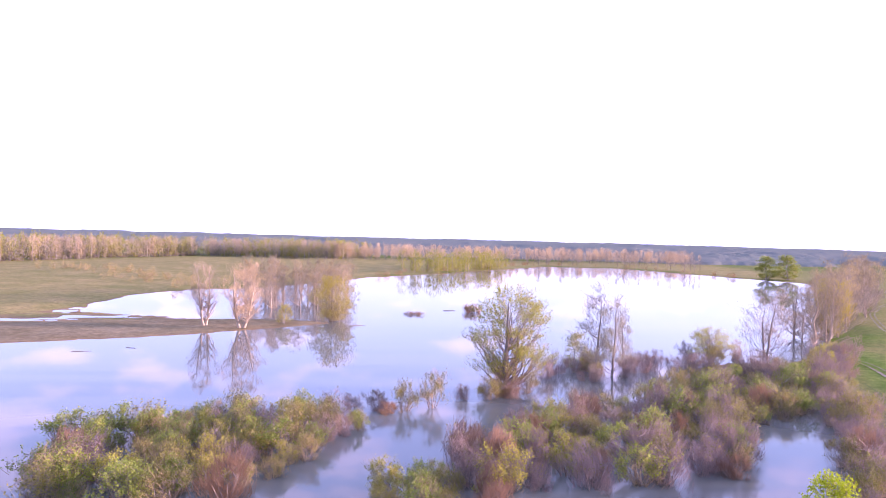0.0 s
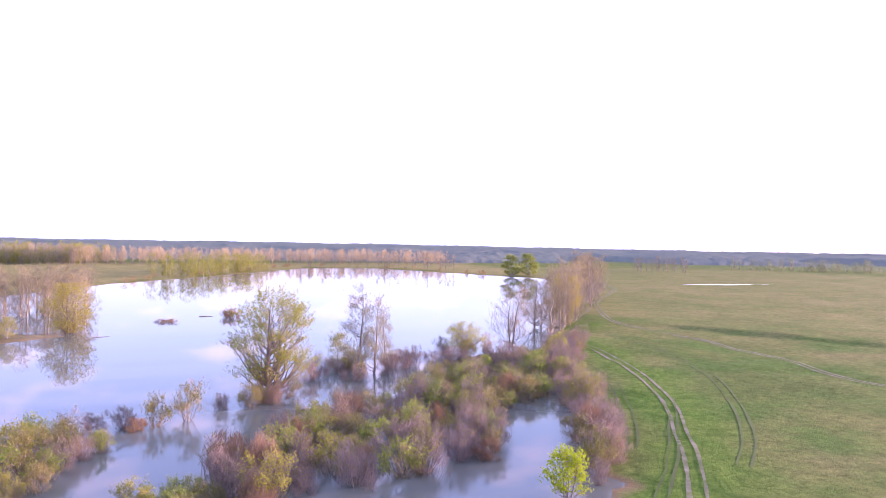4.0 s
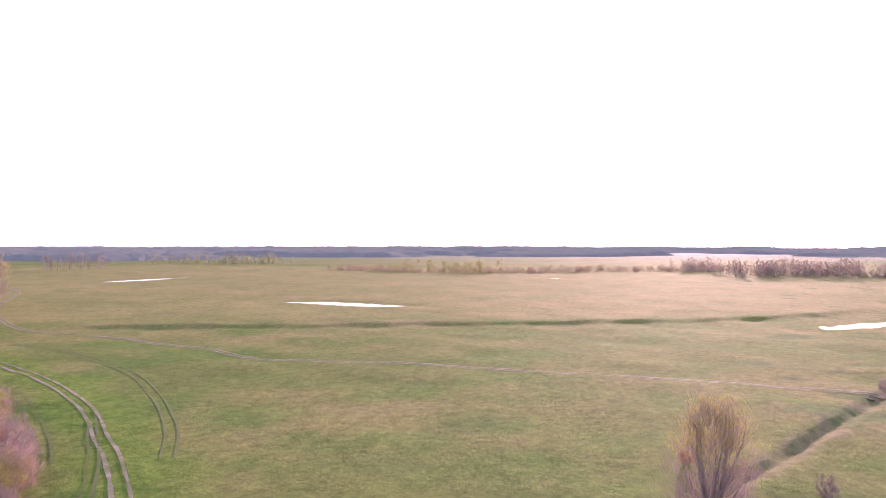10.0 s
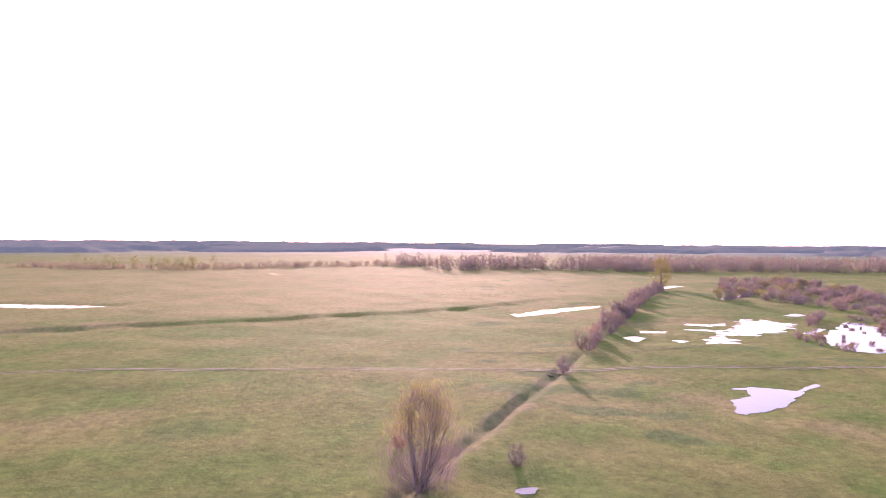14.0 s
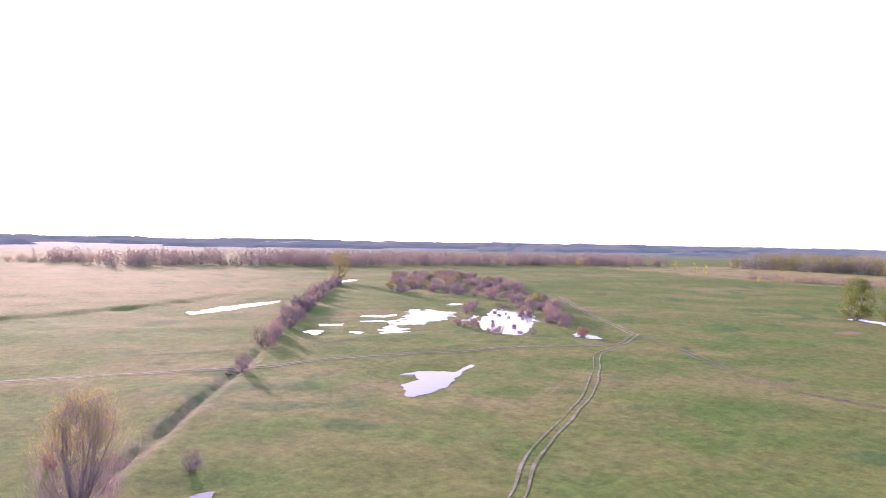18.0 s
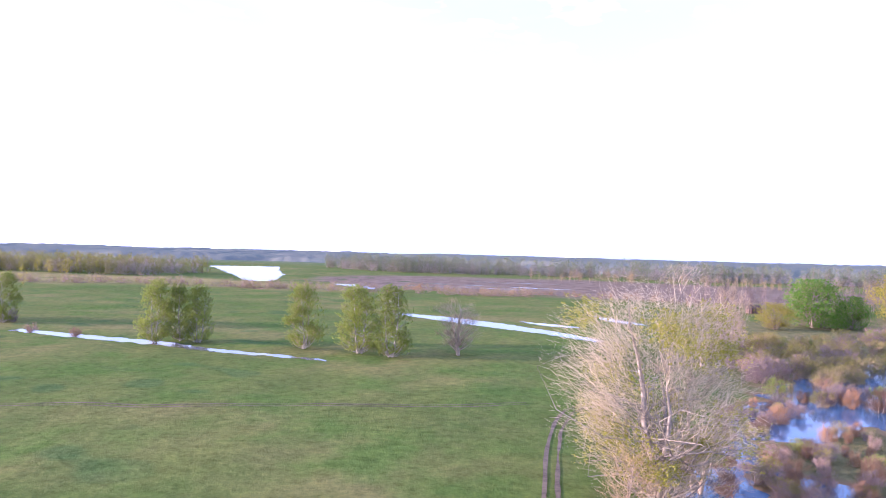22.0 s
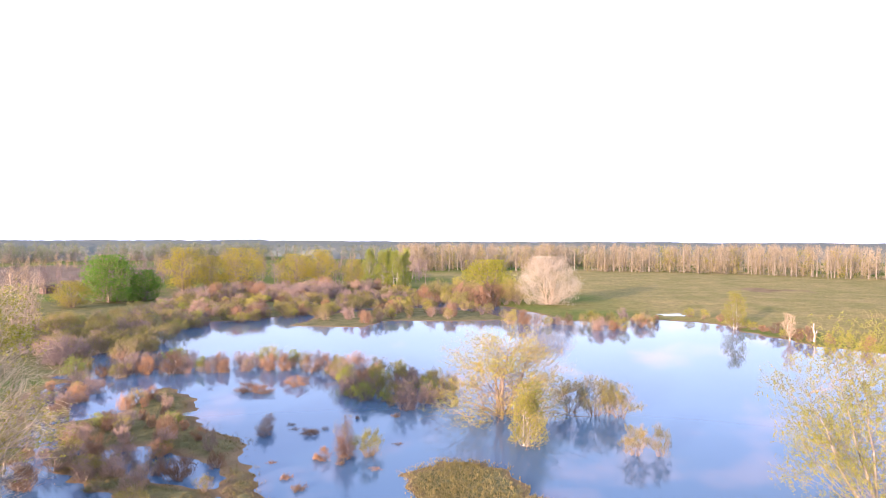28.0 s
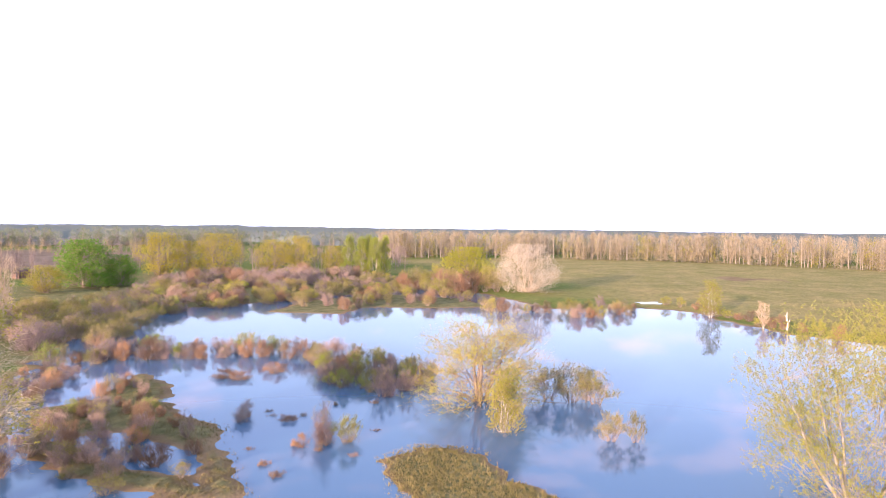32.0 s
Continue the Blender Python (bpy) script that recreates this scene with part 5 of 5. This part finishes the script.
def hut(x, y, turn):
    top = tagged(new("plank_hut"), "small dark brown plank hut among the willows", "hut")
    top.matrix_world = Matrix.Translation((x, y, lie1(x, y) - 0.05)) @ pose(0, 0, 0, 0, 0, turn)
    for sx, sy, wx, wy in ((0, -2.2, 6, 0.14), (0, 2.2, 6, 0.14), (-2.93, 0, 0.14, 4.26), (2.93, 0, 0.14, 4.26)):
        bm = bmesh.new()
        box(bm, sx * 0.97, sy * 0.97, 1.33, wx * (0.97 if wx > wy else 0.4), wy * (0.95 if wy > wx else 0.4), 2.6)
        wall = part("wall", bm, M_MUD, top)
        n = int(max(wx, wy) / 0.3)
        for k in range(n):
            bm = bmesh.new()
            t = (k + 0.5) / n - 0.5
            box(bm, sx + (t * wx if wx > wy else 0), sy + (t * wy if wy > wx else 0), 1.35, wx / n - 0.015 if wx > wy else wx, wy / n - 0.015 if wy > wx else wy, 2.7 + 0.04 * (k % 2))
            part("plank", bm, M_WOOD, wall)
    for s in (-1, 1):
        bm = bmesh.new()
        box(bm, 0, s * 1.25, 3.3, 6.8, 3.0, 0.08, pose(0, 0, 0, -s * 26))
        part("roof", bm, M_RUST, top, "rusty brown sheet roof")
    bm = bmesh.new()
    box(bm, 0.6, -2.29, 1.0, 0.9, 0.05, 1.95)
    part("door", bm, M_BARK, top)


def log(x, y, length, r, turn, mat, label, z=None, name="driftwood_log"):
    rng = np.random.RandomState(int(abs(x * 7 + y)))
    u = np.linspace(-0.5, 0.5, 8)
    p = np.stack([u * length, np.cumsum(rng.normal(0, 0.04 * length / 8, 8)), np.cumsum(rng.normal(0, 0.01 * length / 8, 8))], 1)
    paths = [(p, r * np.array([0.9, 1, 1, 0.95, 0.85, 0.7, 0.5, 0.25]))]
    v, f = tubes(paths, 8)
    ob = tagged(new(name, mesh_of(name, v, f, mat, True)), label, "log")
    ob.matrix_world = Matrix.Translation((x, y, (max(lie1(x, y), 0.0) if z is None else z) + r * 0.5)) @ pose(0, 0, 0, 0, 0, turn)


def snag(x, y, h):
    """A broken, barkless birch stump with two stubs."""
    top = tagged(new("broken_birch"), "white barkless broken birch stump at the shore", "dead tree")
    top.matrix_world = Matrix.Translation((x, y, lie1(x, y) - 0.2))
    paths = [(np.array([(0, 0, 0), (0.1, 0.1, h * 0.35), (-0.1, -0.2, h * 0.7), (-0.05, -0.1, h)]), (0.22, 0.18, 0.14, 0.05)),
             (np.array([(0.1, 0.1, h * 0.35), (0.3, 0.6, h * 0.55), (0.35, 0.7, h * 0.66)]), (0.10, 0.08, 0.03)),
             (np.array([(-0.1, -0.2, h * 0.7), (-0.25, -0.8, h * 0.82)]), (0.08, 0.03))]
    for k, (q, r) in enumerate(paths):
        v, f = tubes([(q, r)], 7)
        ob = new("trunk" if k == 0 else "stub", mesh_of("stub", v, f, M_BONE, True))
        ob.parent = top


M_RUST = earth("rusty_sheet", (0.085, 0.055, 0.05), (0.14, 0.085, 0.07))
M_BONE = bark("bleached_wood", (0.50, 0.46, 0.42), (0.74, 0.70, 0.64))
hut(-143, -349, 20)
snag(-202, -39, 5.0)
log(-208, -236, 9.0, 0.35, -40, M_BONE, "long bleached log stranded among the bushes", 0.5)
log(3, 254, 4.5, 0.14, 10, M_BARK, "dark log floating on the flood")
log(-24, 205, 5.0, 0.08, 25, M_BARK, "thin dark driftwood drifting off the spit")
log(-76, 150, 4.0, 0.07, 15, M_BARK, "thin dark driftwood in the flood water")
log(-68, 156, 2.5, 0.07, -12, M_BARK, "thin dark driftwood in the flood water")
log(84, 4, 2.6, 0.12, 60, M_MUD, "muddy branch lying beside the ditch")
log(135, -11, 2.2, 0.2, 30, M_MUD, "muddy log across the ditch")


# ---- grass that stands up: sedge on the shoals ----
def tufts(plan, n, seed, size, mat, label, height=(0.15, 0.45), floor=0.12):
    r = np.random.RandomState(seed)
    p = np.array(plan, float)
    q = r.uniform(p.min(0), p.max(0), (n, 2))
    keep = away(q[:, 0], q[:, 1], plan, True) < 0
    keep &= (wavy(q[:, 0], q[:, 1], 14, seed) + r.normal(0, 0.7, n)) > -0.2
    q = q[keep]
    z = lie(q[:, 0], q[:, 1])
    q, z = q[z > floor], z[z > floor]
    for key in ("bird", "near", "kerb", "brook"):
        ok = away(q[:, 0], q[:, 1], PUDDLES[key], True) > 0.8
        q, z = q[ok], z[ok]
    k = 5
    at = np.repeat(np.column_stack([q, z - 0.03]), k, 0) + np.column_stack([r.normal(0, size * 0.5, (len(q) * k, 2)), np.zeros(len(q) * k)])
    way = np.column_stack([r.normal(0, size * 0.6, (len(at), 2)), r.uniform(*height, len(at))])
    v, f = blades(at, way, size * 0.16)
    tagged(new("grass", mesh_of("grass", v, f, mat)), label, "grass", kind="stuff")


M_SEDGE = leafy("sedge_blades", [(0, (0.155, 0.145, 0.050)), (0.6, (0.235, 0.20, 0.08)), (1, (0.32, 0.25, 0.12))], 0.3)
for k, plan in enumerate((SHELF, SHELF_ARM, SHOAL, POINT)):
    tufts(plan, (9000, 2500, 7500, 2500)[k], 10 + k, 0.22, M_SEDGE, "brown and olive sedge on a low mud island", (0.10, 0.34), 0.0)
for k, plan in enumerate((SHELF, SHOAL)):
    rim = [(a + 0.14 * (a - sum(p[0] for p in plan) / len(plan)), b + 0.14 * (b - sum(p[1] for p in plan) / len(plan))) for a, b in plan]
    tufts(rim, 2600, 30 + k, 0.2, M_SEDGE, "thin sedge standing in the shallow water", (0.25, 0.5), -0.25)
